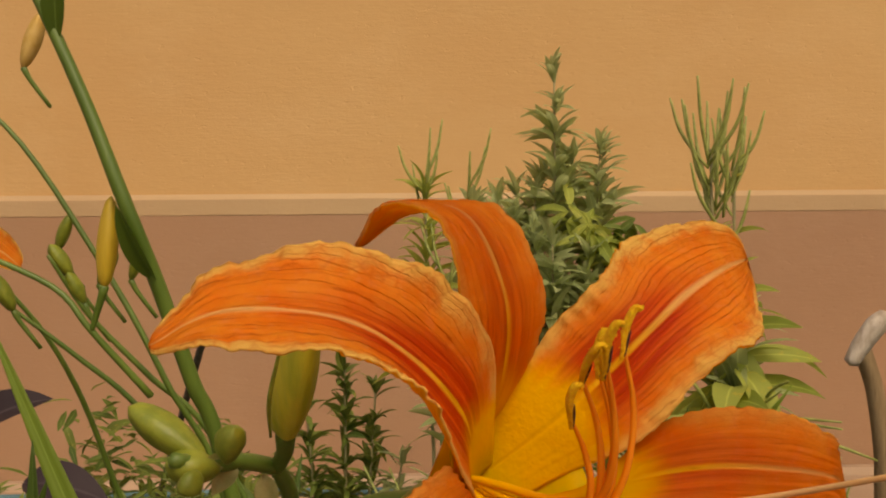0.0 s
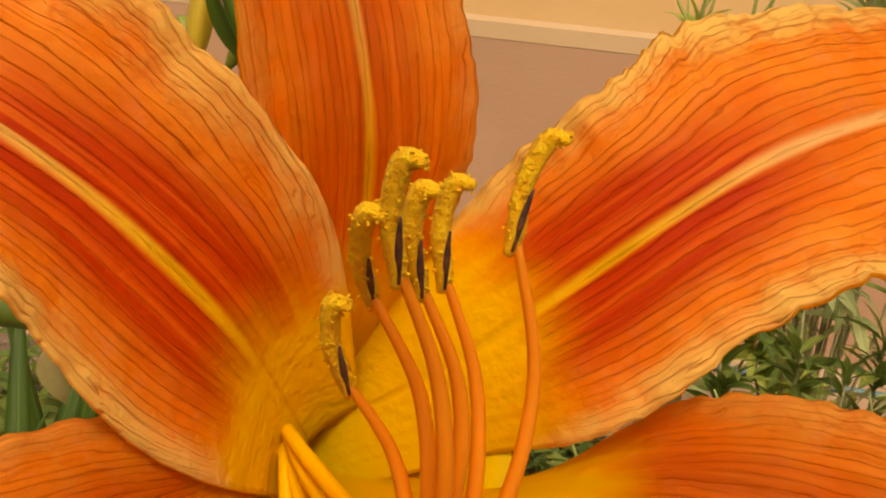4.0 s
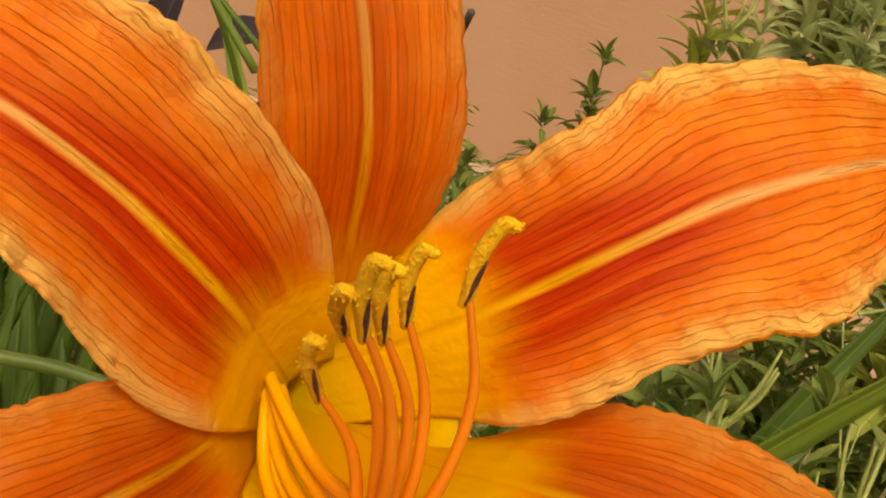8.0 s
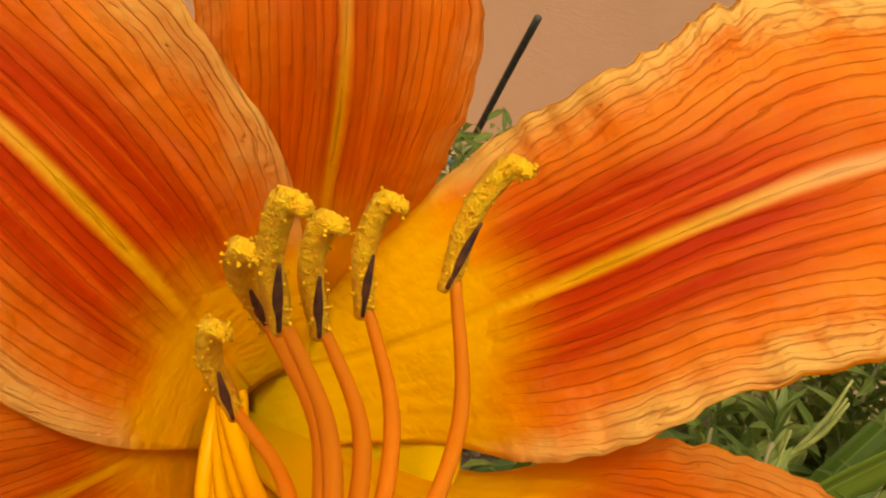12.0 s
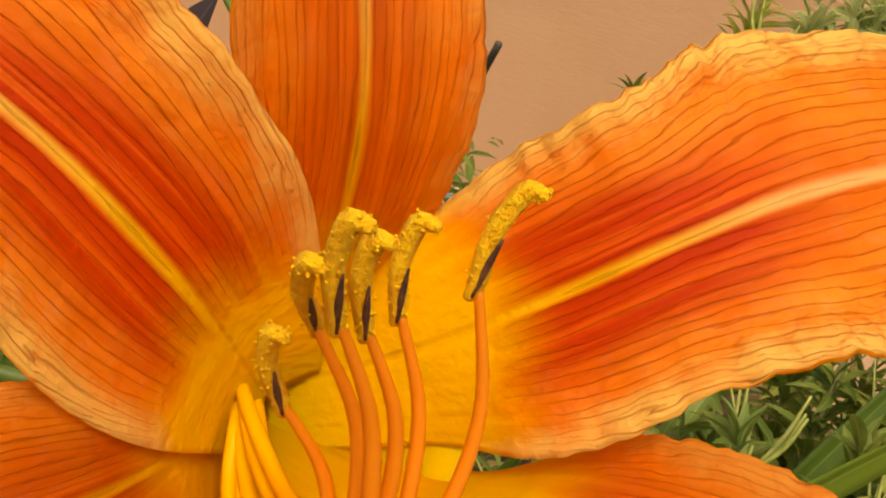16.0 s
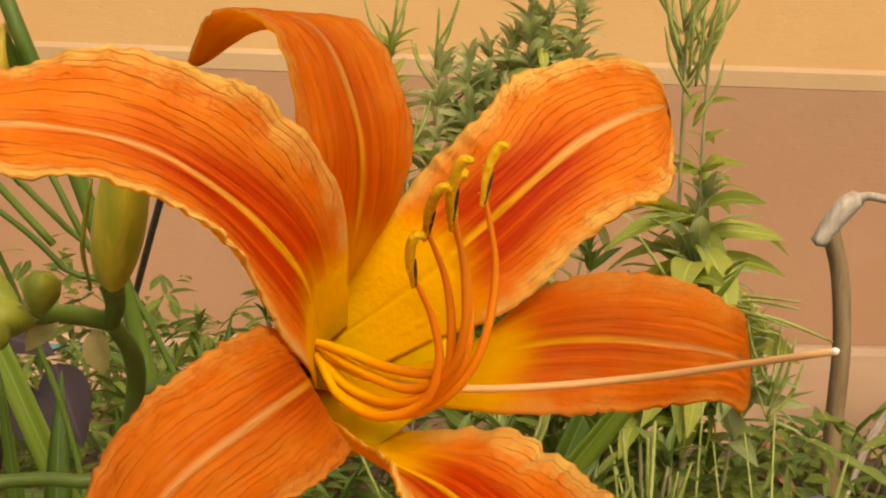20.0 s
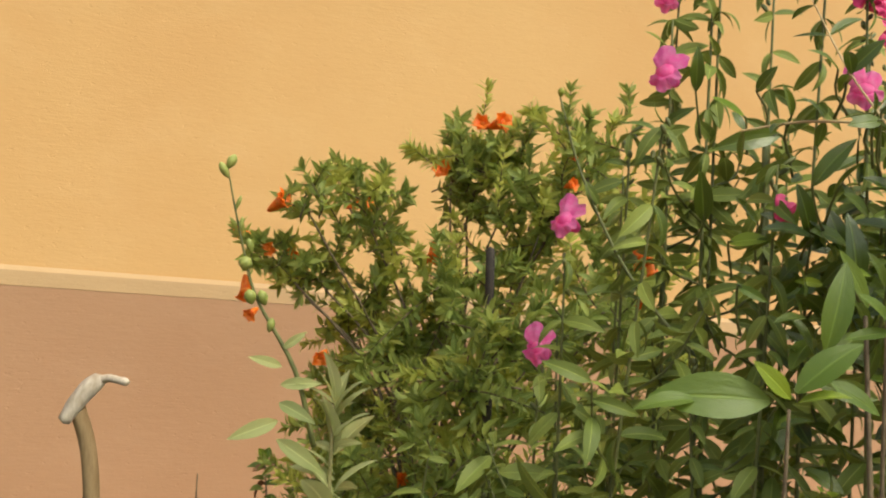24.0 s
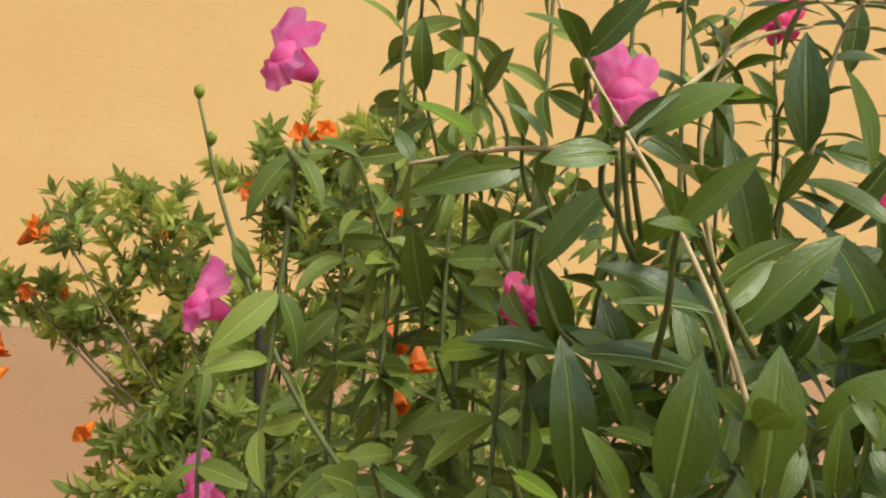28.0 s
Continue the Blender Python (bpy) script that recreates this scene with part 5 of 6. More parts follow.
SNAPS = []
FRONT_STEMS = [  # foot x and y, tip x, y and z, leaf nodes, leaf length
    (0.80, 0.40, 0.79, 0.35, 0.715, 12, 0.040), (0.79, 0.47, 0.775, 0.445, 0.645, 12, 0.042), (0.80, 0.53, 0.787, 0.51, 0.57, 10, 0.042), (0.88, 0.45, 0.868, 0.43, 0.93, 20, 0.040),
    (0.875, 0.46, 0.876, 0.435, 0.91, 18, 0.036), (0.90, 0.40, 0.90, 0.41, 0.84, 18, 0.040), (0.95, 0.42, 0.935, 0.40, 0.90, 18, 0.036), (0.86, 0.38, 0.862, 0.345, 0.70, 14, 0.042),
    (0.93, 0.36, 0.925, 0.35, 0.81, 16, 0.038), (1.0, 0.45, 1.0, 0.44, 0.82, 16, 0.036)]
SIDE_STEMS = [
    (1.07, 0.52, 1.068, 0.50, 0.84, 16, 0.036), (0.84, 0.50, 0.835, 0.48, 0.74, 14, 0.044), (0.87, 0.56, 0.865, 0.55, 0.72, 14, 0.044), (0.91, 0.52, 0.905, 0.50, 0.70, 14, 0.044),
    (0.83, 0.58, 0.825, 0.57, 0.60, 12, 0.044), (0.77, 0.60, 0.775, 0.58, 0.50, 12, 0.044), (0.98, 0.56, 0.975, 0.55, 0.70, 14, 0.040), (0.86, 0.42, 0.84, 0.40, 0.60, 12, 0.044),
    (0.76, 0.55, 0.76, 0.52, 0.46, 10, 0.040), (0.93, 0.60, 0.93, 0.58, 0.62, 12, 0.044)]
LOW_STEMS = [
    (1.10, 0.60, 1.10, 0.58, 0.72, 12, 0.040), (1.18, 0.56, 1.18, 0.54, 0.76, 12, 0.040), (0.74, 0.63, 0.74, 0.61, 0.50, 14, 0.042), (0.80, 0.65, 0.80, 0.63, 0.52, 14, 0.044),
    (0.72, 0.57, 0.725, 0.56, 0.42, 12, 0.042), (0.78, 0.52, 0.78, 0.50, 0.45, 12, 0.042), (0.86, 0.62, 0.86, 0.60, 0.56, 14, 0.044), (0.96, 0.48, 0.955, 0.47, 0.76, 16, 0.040),
    (1.04, 0.46, 1.04, 0.45, 0.76, 16, 0.040), (0.86, 0.48, 0.848, 0.45, 0.815, 18, 0.038), (0.87, 0.50, 0.858, 0.46, 0.84, 18, 0.036)]
for bx, by, tx, ty, tz, n_, L in FRONT_STEMS + SIDE_STEMS + LOW_STEMS:
    SNAPS.append(snapdragon("tall snapdragon stem with narrow dark leaves", (bx, by, 0.08), (tx, ty, tz), (0.3, 1.0, n_), L))
for ob, row in zip(SNAPS, FRONT_STEMS + SIDE_STEMS):
    for k in range(5):
        q = np.array([row[2], row[3], row[4] - 0.006 * k]) + rng.normal(0, 0.003, 3) * (1, 1, 0.3)
        part("capsule", ovoid(q, q + np.array([rng.normal(0, 0.003), rng.normal(0, 0.003), 0.006]), 0.0014 + 0.0001 * k, 7, 7), SNAP_STEM, ob)
thick = thing("woody_stem", "thick green woody stem supporting the snapdragons", "stem")
part("stem", tube([(0.90, 0.42, 0.05), (0.899, 0.412, 0.5), (0.897, 0.410, 0.735)], [0.004, 0.0034, 0.0026], 10, 14, 0.05), SNAP_STEM, thick)


LOBES = ((0.34, 1.55, 0.52), (-0.62, 1.22, 0.55), (2.00, 0.86, 0.55), (-2.05, 0.92, 0.55), (3.14, 0.92, 0.50))  # angle from upright, reach, half breadth


def corolla(q, up, side, way, size, seed):
    """The mouth of the flower: two tall upper lobes and three lower ones on one ruffled sheet that rolls back."""
    nu, nv = 60, 9
    v, uv = [], []
    for i in range(nv + 1):
        s = i / nv
        for j in range(nu):
            a = 2 * math.pi * j / nu
            reach = 0.66
            for mid, far, half in LOBES:
                d = abs((a - mid + math.pi) % (2 * math.pi) - math.pi) / half
                if d < 1.6:
                    reach = max(reach, far * (1 - 0.30 * d ** 2.2))
            r = size * (0.10 + 0.90 * s) * (1 + s * (reach - 1))
            wave = 0.34 * s * s * (noise.noise((math.cos(a) * 1.8, math.sin(a) * 1.8, seed)) + 0.7 * noise.noise((math.cos(a) * 4.5, math.sin(a) * 4.5, seed + 3)))
            bulge = 0.20 * math.exp(-((s - 0.35) / 0.22) ** 2) * max(0.0, -math.cos(a)) + 0.14 * math.exp(-((s - 0.45) / 0.25) ** 2) * max(0.0, math.cos(a))
            v.append(np.asarray(q) + (math.cos(a) * up + math.sin(a) * side) * r + way * size * (bulge - 0.10 * s ** 2.2 - wave))
            uv.append((math.cos(a), s))
    f = [(i * nu + j, i * nu + (j + 1) % nu, (i + 1) * nu + (j + 1) % nu, (i + 1) * nu + j) for i in range(nv) for j in range(nu)]
    return np.array(v), f, np.array(uv)


def pink_flower(owner, q, way, size, mat):
    """A snapdragon flower: a tube that opens into a two-lipped mouth."""
    q, way = np.array(q, float), unit(way)
    up = unit(np.array([rng.normal(0, 0.18), 0, 1.0]) - way * way[2])
    x = np.cross(way, up)
    fl = part("blossom", tube([q - way * size * 1.05, q - way * size * 0.55, q - way * size * 0.02], [size * 0.22, size * 0.36, size * 0.50], 14, 8), mat, owner)
    part("corolla", corolla(q, up, x, way, size, float(rng.uniform(0, 50))), mat, fl, "ruffled lobes of the two lips")
    part("sepals", spread(blade(0.3, 4, 0.3, 0.2), [aim(q - way * size * 1.05, way + 0.5 * (math.cos(k) * x + math.sin(k) * up), up, size * 0.5) for k in (0.3, 1.6, 2.8, 4.1, 5.4)]), SNAP_LEAF, fl, "green sepals")


for k, (q, way, size, mat) in enumerate([((0.780, 0.331, 0.740), (-0.80, -0.55, 0.20), 0.0125, PINK), ((0.770, 0.438, 0.669), (-0.85, -0.45, 0.25), 0.0135, PINK), ((0.782, 0.503, 0.588), (-0.80, -0.50, 0.25), 0.0135, PINK),
                                         ((0.864, 0.340, 0.671), (-0.1, -1, 0.1), 0.008, PINK_DEEP), ((0.864, 0.274, 0.728), (-0.5, -0.8, 0.2), 0.011, PINK), ((1.069, 0.498, 0.847), (-0.3, -0.9, 0), 0.015, PINK_DEEP),
                                         ((0.922, 0.349, 0.815), (0.2, -0.9, -0.1), 0.013, PINK_DEEP), ((0.934, 0.345, 0.805), (0.5, -0.8, -0.2), 0.011, PINK_DEEP), ((0.838, 0.45, 0.845), (-0.5, -0.8, 0), 0.012, PINK_DEEP), ((0.852, 0.45, 0.86), (0.2, -0.8, 0.1), 0.011, PINK_DEEP), ((0.843, 0.45, 0.828), (-0.2, -0.8, -0.3), 0.010, PINK),
                                         ((1.179, 0.532, 0.752), (-0.3, -0.9, 0), 0.016, PINK_DEEP), ((1.20, 0.53, 0.742), (0.3, -0.9, 0), 0.013, PINK), ((0.99, 0.60, 0.56), (-0.3, -0.9, 0), 0.012, PINK), ((1.13, 0.57, 0.70), (0, -1, 0), 0.011, PINK_DEEP)]):
    pink_flower(SNAPS[k % len(SNAPS)] if k > 2 else SNAPS[k], q, way, size, mat)
# thin seed stalk that crosses the pink flowers
st = thing("seed_spike", "thin green seed spike leaning from the snapdragons", "plant", "seed spikes")
part("stem", tube([(0.84, 0.40, 0.59), (0.805, 0.42, 0.64), (0.779, 0.435, 0.70), (0.764, 0.439, 0.748)], [0.0013, 0.0011, 0.0009, 0.0006], 8, 20), SNAP_STEM, st)
part("leaves", spread(blade(0.16, 6, 0.3, 0.3), [aim(np.array([0.782, 0.434, 0.695]), (0.3, -0.3, -0.9), (0, -1, 0), 0.022), aim(np.array([0.79, 0.43, 0.68]), (-0.5, -0.3, 0.6), (0, -1, 0), 0.016)]), SNAP_LEAF, st)
for q in [(0.764, 0.439, 0.748), (0.770, 0.438, 0.73), (0.776, 0.436, 0.712), (0.79, 0.43, 0.675)]:
    part("capsule", ovoid(q, np.array(q) + (rng.normal(0, 0.002), -0.002, 0.006), 0.0022, 8, 8), BUD_SMALL, st)


# ---- glossy-leaved shrub close to the camera's end ----
gloss = thing("glossy_shrub", "glossy-leaved shrub with pale reddish twigs", "shrub")
LEAVES = [blade(wd, 8, fo, be, 0.75, wv) for wd, fo, be, wv in ((0.18, 0.25, 0.25, 0.02), (0.15, 0.35, 0.45, 0.03), (0.20, 0.2, 0.35, 0.02), (0.135, 0.3, 0.15, 0.02))]
LEAF_MESH = []
for i, g in enumerate(LEAVES):
    for mat in (GLOSSY, YOUNG, FRESH_BACKLIT):
        me = bpy.data.meshes.new("leaf")
        me.from_pydata([tuple(v) for v in g[0]], [], g[1])
        layer = me.uv_layers.new(name="UVMap")
        for lp, uvd in zip(me.loops, layer.data):
            uvd.uv = g[2][lp.vertex_index]
        me.polygons.foreach_set("use_smooth", [True] * len(me.polygons))
        me.materials.append(mat)
        LEAF_MESH.append(me)


def glossy_leaf(q, way, size, young=False, up=(0, -0.35, 1), spin=0.0):
    ob = new("leaf", LEAF_MESH[3 * int(rng.integers(0, 4)) + int(young)])
    ob.parent = gloss
    ob.matrix_local = Matrix(aim(np.array(q, float), way, up, size, spin).tolist())
    return ob


def glossy_branch(line, radii, leaf_size, gaps, young_tip=False):
    p = spline(line, 40)
    part("twig", tube(p, radii, 8), TWIG_RED, gloss)
    t = unit(np.gradient(p, axis=0))
    for k, i in enumerate(gaps):
        a = 1.57 * k + rng.uniform(-0.3, 0.3)
        x = unit(np.cross(t[i], (0.1, 0.9, 0.3)))
        y = np.cross(t[i], x)
        for sgn in (-1, 1):
            out = sgn * (math.cos(a) * x + math.sin(a) * y) + t[i] * 0.35 + np.array([0, 0, 0.15])
            glossy_leaf(p[i], out, leaf_size * rng.uniform(0.8, 1.2), young_tip and i > 30, (0, -0.4, 1), rng.normal(0, 0.35))


# the branch that hangs nearest
part("twig", tube([(0.900, 0.092, 0.606), (0.860, 0.087, 0.633), (0.8172, 0.0835, 0.6605), (0.7777, 0.0803, 0.6859), (0.752, 0.0790, 0.7035), (0.72, 0.082, 0.73)], [0.0010, 0.0009, 0.0008, 0.0007, 0.0006, 0.0004], 10, 30), TWIG_RED, gloss, "pale reddish twig")
WIDE_LEAVES = {}
for wide in (0.13, 0.17, 0.20, 0.23):
    g = blade(wide, 12, 0.16, 0.16, 0.85, 0.03)
    holder = mesh_object("leaf", g[0], g[1], FRESH_BACKLIT, g[2])
    WIDE_LEAVES[wide] = holder.data
    bpy.data.objects.remove(holder)
NEAR_LEAVES = [  # foot, tip, half width to length, the way that the face looks
    ((0.7786, 0.0809, 0.6868), (0.7760, 0.0830, 0.7135), 0.20, (-0.70, -0.60, 0.20)),
    ((0.7788, 0.0805, 0.6868), (0.7846, 0.0690, 0.7065), 0.23, (-0.30, -0.90, -0.10)),
    ((0.7990, 0.0860, 0.6760), (0.7992, 0.0790, 0.7036), 0.20, (-0.45, -0.85, -0.10)),
    ((0.7975, 0.0814, 0.6725), (0.7785, 0.0690, 0.6782), 0.13, (0.25, -0.20, 0.95)),
    ((0.8179, 0.0828, 0.6606), (0.8120, 0.0790, 0.6892), 0.17, (-0.50, -0.80, -0.10)),
    ((0.8179, 0.0826, 0.6606), (0.8220, 0.0665, 0.6655), 0.17, (-0.35, -0.30, 0.80)),
    ((0.8185, 0.0845, 0.6590), (0.8350, 0.0913, 0.6440), 0.13, (0.30, -0.50, 0.80)),
    ((0.8356, 0.0870, 0.6463), (0.8406, 0.0790, 0.6761), 0.20, (-0.55, -0.80, 0.00)),
    ((0.8356, 0.0865, 0.6463), (0.8420, 0.0713, 0.6470), 0.17, (-0.30, -0.40, 0.80))]
for foot, tip_, wide, face in NEAR_LEAVES:
    foot, tip_ = np.array(foot), np.array(tip_)
    leaf = new("leaf", WIDE_LEAVES[wide])
    leaf.parent = gloss
    leaf.matrix_local = Matrix(aim(foot, tip_ - foot, face, np.linalg.norm(tip_ - foot) * 1.03).tolist())
glossy_branch([(0.90, 0.24, 0.58), (0.8738, 0.2258, 0.6465), (0.861, 0.240, 0.690), (0.846, 0.262, 0.732), (0.835, 0.28, 0.775)], [0.0009, 0.0007, 0.0006, 0.0004], 0.022, (4, 9, 14, 19, 24, 29, 34, 38))
glossy_branch([(0.93, 0.30, 0.60), (0.91, 0.29, 0.66), (0.895, 0.285, 0.72), (0.905, 0.28, 0.76)], [0.0009, 0.0007, 0.0005], 0.026, (5, 11, 17, 23, 29, 35, 39))
glossy_branch([(0.862, 0.275, 0.708), (0.88, 0.28, 0.722), (0.905, 0.285, 0.742)], [0.0008, 0.0006], 0.018, (8, 20, 30, 39))
glossy_branch([(0.862, 0.26, 0.708), (0.84, 0.29, 0.712), (0.815, 0.31, 0.708)], [0.0008, 0.0006], 0.016, (14, 26, 38))
TALL_LEAVES = [  # foot, tip, shade
    (0.846, 0.255, 0.622, 0.840, 0.243, 0.658, 0),
    (0.852, 0.221, 0.626, 0.852, 0.209, 0.655, 0),
    (0.879, 0.228, 0.626, 0.877, 0.216, 0.658, 0),
    (0.853, 0.242, 0.622, 0.843, 0.233, 0.639, 0),
    (0.884, 0.261, 0.653, 0.851, 0.259, 0.662, 0),
    (0.891, 0.258, 0.664, 0.906, 0.238, 0.692, 0),
    (0.878, 0.251, 0.666, 0.852, 0.246, 0.683, 0),
    (0.891, 0.219, 0.627, 0.886, 0.209, 0.644, 0),
    (0.846, 0.212, 0.682, 0.855, 0.198, 0.697, 0),
    (0.916, 0.271, 0.658, 0.916, 0.258, 0.669, 0),
    (0.879, 0.336, 0.657, 0.865, 0.323, 0.685, 0),
    (0.874, 0.327, 0.657, 0.843, 0.322, 0.666, 0)]
SIDE_LEAVES = [  # foot, tip, shade
    (0.935, 0.315, 0.688, 0.920, 0.301, 0.728, 0),
    (0.952, 0.328, 0.713, 0.955, 0.310, 0.732, 0),
    (0.951, 0.389, 0.730, 0.940, 0.374, 0.744, 0),
    (0.852, 0.299, 0.680, 0.862, 0.281, 0.707, 0),
    (0.869, 0.353, 0.720, 0.829, 0.351, 0.711, 0),
    (0.844, 0.236, 0.702, 0.826, 0.232, 0.700, 0),
    (0.844, 0.241, 0.707, 0.838, 0.232, 0.714, 0),
    (0.847, 0.240, 0.708, 0.850, 0.228, 0.715, 0),
    (0.907, 0.296, 0.749, 0.897, 0.284, 0.757, 1),
    (0.862, 0.261, 0.713, 0.877, 0.243, 0.728, 0),
    (0.899, 0.289, 0.736, 0.905, 0.274, 0.734, 1),
    (0.983, 0.376, 0.758, 0.969, 0.362, 0.770, 0)]
UPPER_LEAVES = [  # foot, tip, shade
    (0.975, 0.357, 0.760, 0.977, 0.339, 0.772, 0),
    (0.851, 0.210, 0.681, 0.839, 0.204, 0.685, 0),
    (0.856, 0.325, 0.723, 0.848, 0.312, 0.737, 0),
    (0.853, 0.355, 0.744, 0.852, 0.339, 0.755, 0),
    (0.860, 0.290, 0.742, 0.843, 0.282, 0.754, 2),
    (0.852, 0.272, 0.735, 0.860, 0.256, 0.750, 0),
    (0.860, 0.376, 0.733, 0.834, 0.367, 0.743, 1),
    (0.846, 0.453, 0.742, 0.851, 0.431, 0.752, 0),
    (0.849, 0.418, 0.758, 0.841, 0.401, 0.780, 0),
    (0.872, 0.379, 0.670, 0.852, 0.367, 0.683, 0),
    (0.845, 0.368, 0.655, 0.857, 0.348, 0.660, 1),
    (0.851, 0.406, 0.672, 0.840, 0.390, 0.698, 0)]
LOW_LEAVES = [  # foot, tip, shade
    (0.949, 0.271, 0.665, 0.927, 0.261, 0.695, 0),
    (0.919, 0.262, 0.639, 0.927, 0.246, 0.657, 0),
    (0.893, 0.288, 0.669, 0.877, 0.281, 0.662, 0),
    (0.886, 0.319, 0.688, 0.889, 0.306, 0.673, 0),
    (0.935, 0.295, 0.673, 0.937, 0.282, 0.663, 0),
    (0.808, 0.298, 0.624, 0.817, 0.285, 0.617, 2),
    (0.855, 0.261, 0.638, 0.865, 0.247, 0.638, 0),
    (0.891, 0.288, 0.676, 0.893, 0.277, 0.649, 0),
    (0.876, 0.234, 0.631, 0.863, 0.227, 0.641, 0),
    (0.871, 0.203, 0.640, 0.864, 0.197, 0.630, 0),
    (0.913, 0.241, 0.650, 0.915, 0.231, 0.642, 0),
    (0.820, 0.231, 0.631, 0.826, 0.220, 0.627, 1)]
for rows in (TALL_LEAVES, SIDE_LEAVES, UPPER_LEAVES, LOW_LEAVES):
    for x0, y0, z0, x1, y1, z1, shade_ in rows:
        foot, tip_ = np.array([x0, y0, z0]), np.array([x1, y1, z1])
        glossy_leaf(foot, tip_ - foot, np.linalg.norm(tip_ - foot) * 1.04, shade_, (-0.25, -0.9, 0.45), rng.normal(0, 0.3))
        behind = foot + np.array([0.012, 0.018, -0.022]) + rng.normal(0, 0.004, 3)
        part("twig", tube([behind, 0.5 * (behind + foot) + rng.normal(0, 0.002, 3), foot, foot + 0.15 * (tip_ - foot)], [0.0010, 0.0008, 0.0007, 0.0003], 6, 8), SNAP_STEM, gloss)
glossy_branch([(0.855, 0.253, 0.711), (0.883, 0.273, 0.732), (0.916, 0.292, 0.7555), (0.95, 0.31, 0.77)], [0.0008, 0.0006], 0.013, (20, 39))
for k in range(150):
    # the dense lower mass of leaves on short twigs
    r_, f_ = rng.uniform(-0.05, 0.17), rng.uniform(0.0, 0.13)
    top = 0.02 if r_ > -0.005 else -0.02
    u_ = top - abs(rng.normal(0, 0.045))
    q = np.array([0.88 + 0.952 * r_ + 0.307 * f_, 0.25 - 0.307 * r_ + 0.952 * f_, 0.650 + u_ + 0.25 * f_])
    glossy_leaf(q, (rng.normal(0, 0.6), rng.normal(-0.2, 0.4), rng.uniform(-0.7, 1.0)), rng.uniform(0.018, 0.034), int(rng.random() < 0.08), (0.1, -0.8, 0.6), rng.normal(0, 0.5))
for line, size_ in (([(1.053, 0.308, 0.784), (0.989, 0.307, 0.781), (0.935, 0.293, 0.771)], 0.021), ([(1.008, 0.334, 0.709), (1.000, 0.319, 0.753), (0.986, 0.306, 0.792), (0.982, 0.305, 0.806)], 0.022), ([(1.071, 0.354, 0.722), (1.055, 0.351, 0.774), (1.036, 0.339, 0.823)], 0.024), ([(0.936, 0.290, 0.722), (0.940, 0.284, 0.754), (0.944, 0.268, 0.776)], 0.018)):
    glossy_branch(line, [0.0009, 0.0007, 0.0005], size_, (3, 10, 17, 23, 29, 34, 39))
crown = []
for k in range(400):
    r_, f_, u_ = rng.uniform(-0.04, 0.30), rng.uniform(0.06, 0.22), rng.uniform(-0.16, 0.025)
    q = np.array([0.88 + 0.952 * r_ + 0.307 * f_, 0.25 - 0.307 * r_ + 0.952 * f_, 0.65 + u_ + 0.1 * f_])
    crown.append(aim(q, (rng.normal(0, 0.7), rng.normal(-0.2, 0.5), rng.uniform(-0.9, 0.7)), (0.1, -0.8, 0.7), rng.uniform(0.018, 0.036), rng.normal(0, 0.6)))
sprig = np.array([0.781, 0.154, 0.604])
part("twig", tube([(0.80, 0.20, 0.08), (0.79, 0.17, 0.40), sprig], [0.0022, 0.0013, 0.0007], 8, 20), POM_BARK, gloss, "young upright twig")
SPRIG_LEAVES = [  # foot, tip, shade
    (0.775, 0.147, 0.605, 0.776, 0.138, 0.619, 1),
    (0.781, 0.145, 0.603, 0.795, 0.135, 0.609, 1),
    (0.782, 0.146, 0.599, 0.792, 0.137, 0.594, 1),
    (0.778, 0.147, 0.599, 0.765, 0.142, 0.613, 2),
    (0.741, 0.136, 0.589, 0.744, 0.126, 0.620, 2),
    (0.775, 0.157, 0.607, 0.761, 0.152, 0.627, 2),
    (0.778, 0.147, 0.598, 0.758, 0.146, 0.596, 2),
    (0.712, 0.114, 0.573, 0.699, 0.111, 0.584, 1),
    (0.714, 0.114, 0.575, 0.728, 0.103, 0.594, 2),
    (0.715, 0.114, 0.572, 0.727, 0.105, 0.579, 1),
    (0.706, 0.116, 0.572, 0.669, 0.120, 0.575, 2),
    (0.683, 0.122, 0.571, 0.663, 0.122, 0.572, 2),
    (0.730, 0.119, 0.579, 0.745, 0.111, 0.571, 2)]
for x0, y0, z0, x1, y1, z1, shade_ in SPRIG_LEAVES:
    # bright new leaves of the young twigs
    foot, tip_ = np.array([x0, y0, z0]), np.array([x1, y1, z1])
    glossy_leaf(foot, tip_ - foot, np.linalg.norm(tip_ - foot) * 1.04, shade_, (-0.15, -0.75, 0.65), rng.normal(0, 0.25))
part("twig", tube([(0.78, 0.19, 0.08), (0.723, 0.137, 0.38), (0.7132, 0.1165, 0.5695)], [0.0022, 0.0013, 0.0006], 8, 20), POM_BARK, gloss, "young upright twig")
for k in range(360):
    # more of the crown farther back
    r_, f_, u_ = rng.uniform(-0.01, 0.22), rng.uniform(0.02, 0.20), rng.uniform(-0.12, 0.075)
    q = np.array([0.88 + 0.952 * r_ + 0.307 * f_, 0.25 - 0.307 * r_ + 0.952 * f_, 0.65 + u_ + 0.1 * f_ - 0.12 * max(0, 0.06 - r_)])
    crown.append(aim(q, (rng.normal(0, 0.6), rng.normal(-0.2, 0.4), rng.uniform(-0.5, 1.0)), (0.1, -0.8, 0.6), rng.uniform(0.018, 0.034), rng.normal(0, 0.5)))
for i in range(4):
    tagged(part("foliage", spread(LEAVES[i], crown[i::4]), GLOSSY_MANY, gloss, "dense dark green leaves inside the shrub"), kind="stuff")
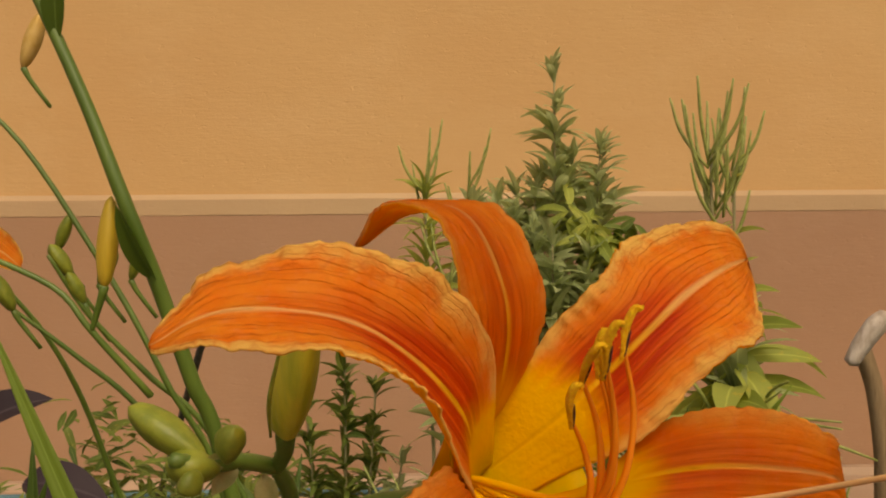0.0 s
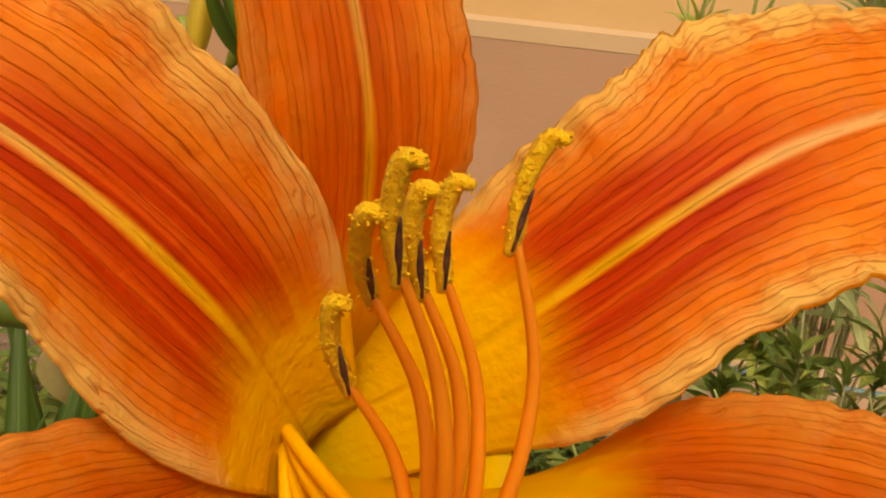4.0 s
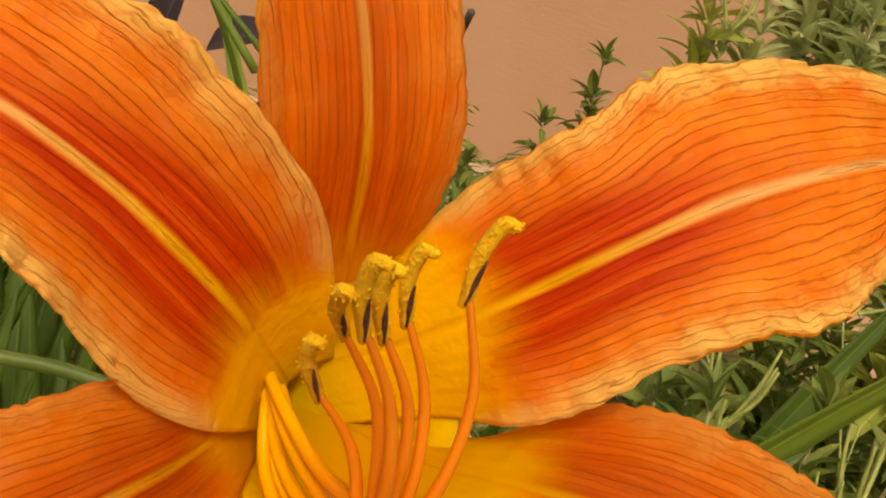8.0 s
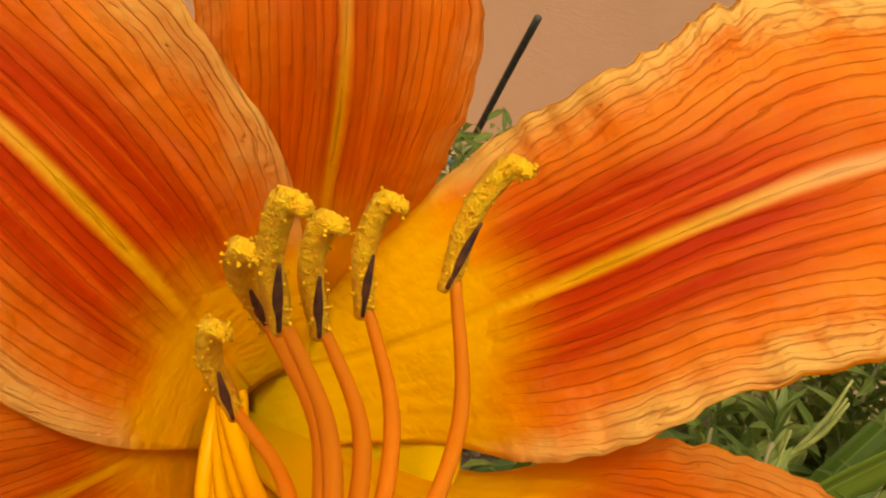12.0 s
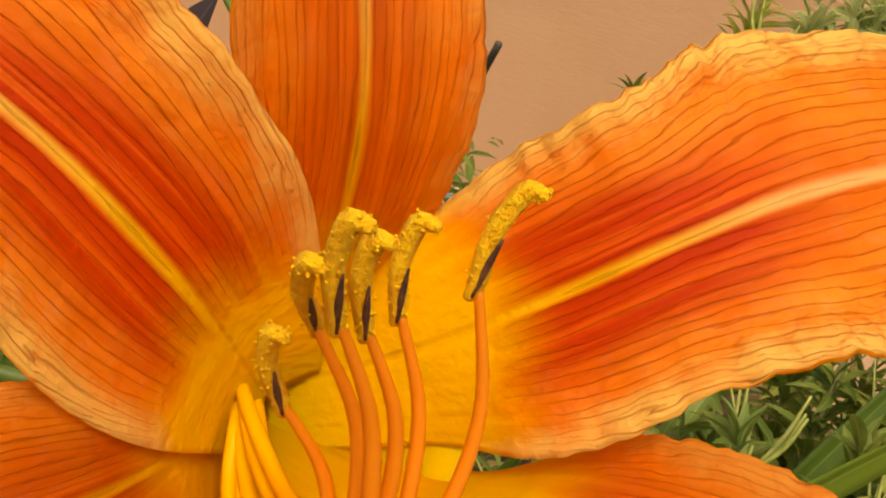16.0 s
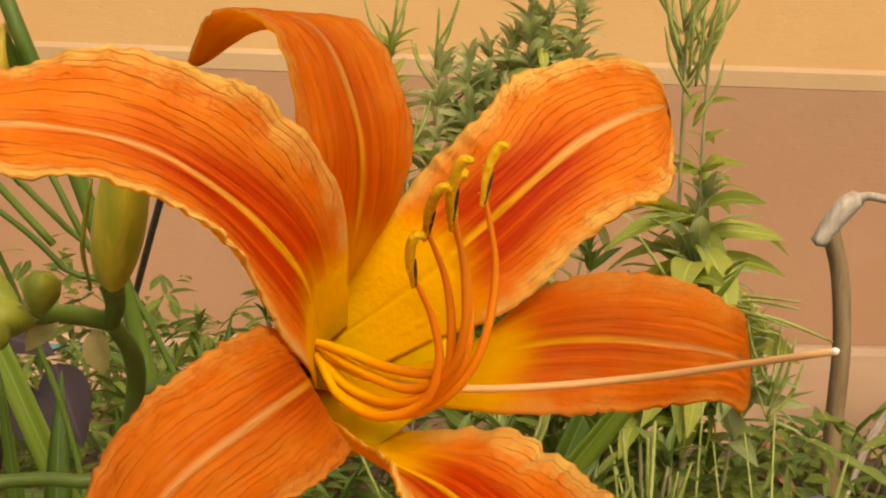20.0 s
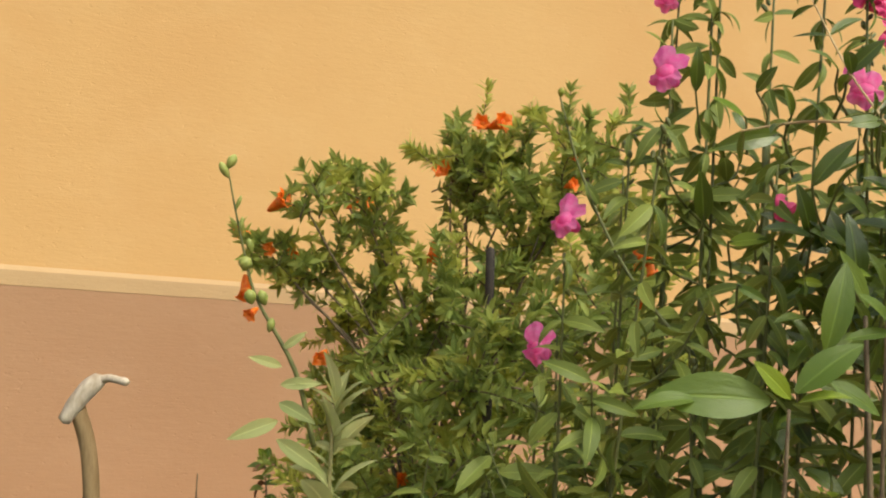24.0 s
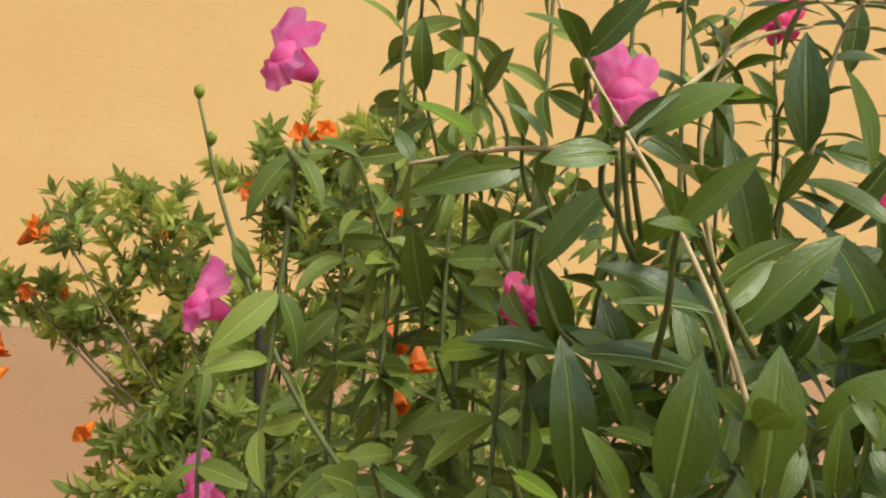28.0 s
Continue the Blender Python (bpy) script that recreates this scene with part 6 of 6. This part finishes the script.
for line in ([(0.92, 0.28, 0.08), (0.90, 0.26, 0.40), (0.90, 0.24, 0.58)], [(0.94, 0.30, 0.08), (0.935, 0.30, 0.40), (0.93, 0.30, 0.60)], [(0.90, 0.27, 0.08), (0.86, 0.25, 0.40), (0.848, 0.25, 0.61)], [(0.92, 0.27, 0.08), (0.89, 0.25, 0.40), (0.88, 0.245, 0.60)], [(0.95, 0.25, 0.08), (0.96, 0.18, 0.4), (0.93, 0.10, 0.58), (0.900, 0.092, 0.606)]):
    part("twig", tube(line, [0.0035, 0.0018, 0.0011], 8, 24), POM_BARK, gloss)


# ---- weeds and low growth in the bed ----
def low_growth(name, label, n_, area, height, size, mat, keep, template, category="weeds"):
    mats = []
    while len(mats) < n_:
        x, y = rng.uniform(area[0], area[1]), rng.uniform(area[2], area[3])
        if not keep(x, y):
            continue
        h = height * (0.35 + 0.65 * max(0, noise.noise((x * 6, y * 6, 4.2)) + 0.5)) * rng.uniform(0.1, 1.0)
        q = np.array([x, y, ground_z(x, y) + h])
        mats.append(aim(q, (rng.normal(), rng.normal(), rng.normal(0.1, 0.5)), (0, -0.2, 1), size * rng.uniform(0.5, 1.2), rng.normal(0, 0.4)))
    ob = mesh_object(name, *spread(template, mats)[:2], mat, spread(template, mats)[2])
    return tagged(ob, label, category, "", "stuff")


low_growth("ground_weeds", "dense mixed green weeds covering the bed", 9000, (-0.75, 0.50, 0.45, 1.50), 0.26, 0.044, WEED, lambda x, y: y < 1.25 - 0.6 * x or x < -0.1, small_blade(0.12, 0.35))
low_growth("creeping_weeds", "dark creeping weeds with round leaves", 8500, (0.25, 1.5, 0.45, 1.40), 0.10, 0.024, WEED_DARK, lambda x, y: y < 1.34 + 0.05 * noise.noise((x * 9, 2.2, 0.5)) and not (0.66 < x < 0.78 and y > 1.22), small_blade(0.38, 0.3))
low_growth("dry_litter", "dry fallen leaves and straw on the soil", 900, (-0.7, 1.6, 0.35, 1.45), 0.02, 0.028, DRY, lambda x, y: True, small_blade(0.22, 0.5), "leaf litter")


def grass_tuft(label, x, y, n_, tall, mat):
    ob = thing("grass_tuft", label, "grass", "grass tufts")
    for k in range(n_):
        a = rng.uniform(0, 6.28)
        b = np.array([x + rng.normal(0, 0.012), y + rng.normal(0, 0.012), ground_z(x, y)])
        e = b + np.array([math.cos(a) * tall * 0.6 * rng.random(), math.sin(a) * tall * 0.6 * rng.random(), tall * rng.uniform(0.6, 1.1)])
        part("stalk", tube([b, 0.5 * (b + e) + np.array([0, 0, 0.02]), e], [0.0018, 0.0014, 0.0007], 5, 7), mat, ob)


for x, y, n_, h in [(0.27, 0.60, 10, 0.33), (0.30, 0.55, 7, 0.28), (0.22, 0.50, 6, 0.26), (0.34, 0.66, 5, 0.20), (0.40, 0.62, 5, 0.16), (0.17, 0.66, 6, 0.34), (0.10, 0.72, 7, 0.36), (0.23, 0.74, 5, 0.33), (0.05, 0.64, 6, 0.34), (0.45, 0.70, 7, 0.18), (0.60, 0.62, 7, 0.26), (0.10, 0.55, 8, 0.26), (1.15, 0.62, 14, 0.40), (1.22, 0.70, 14, 0.42), (1.10, 0.75, 12, 0.40), (1.28, 0.60, 12, 0.42), (0.98, 0.62, 8, 0.34), (1.35, 0.72, 12, 0.44)]:
    grass_tuft("tuft of pale green pod stalks", x, y, n_, h, POD if x < 0.9 else PALE_STEM)
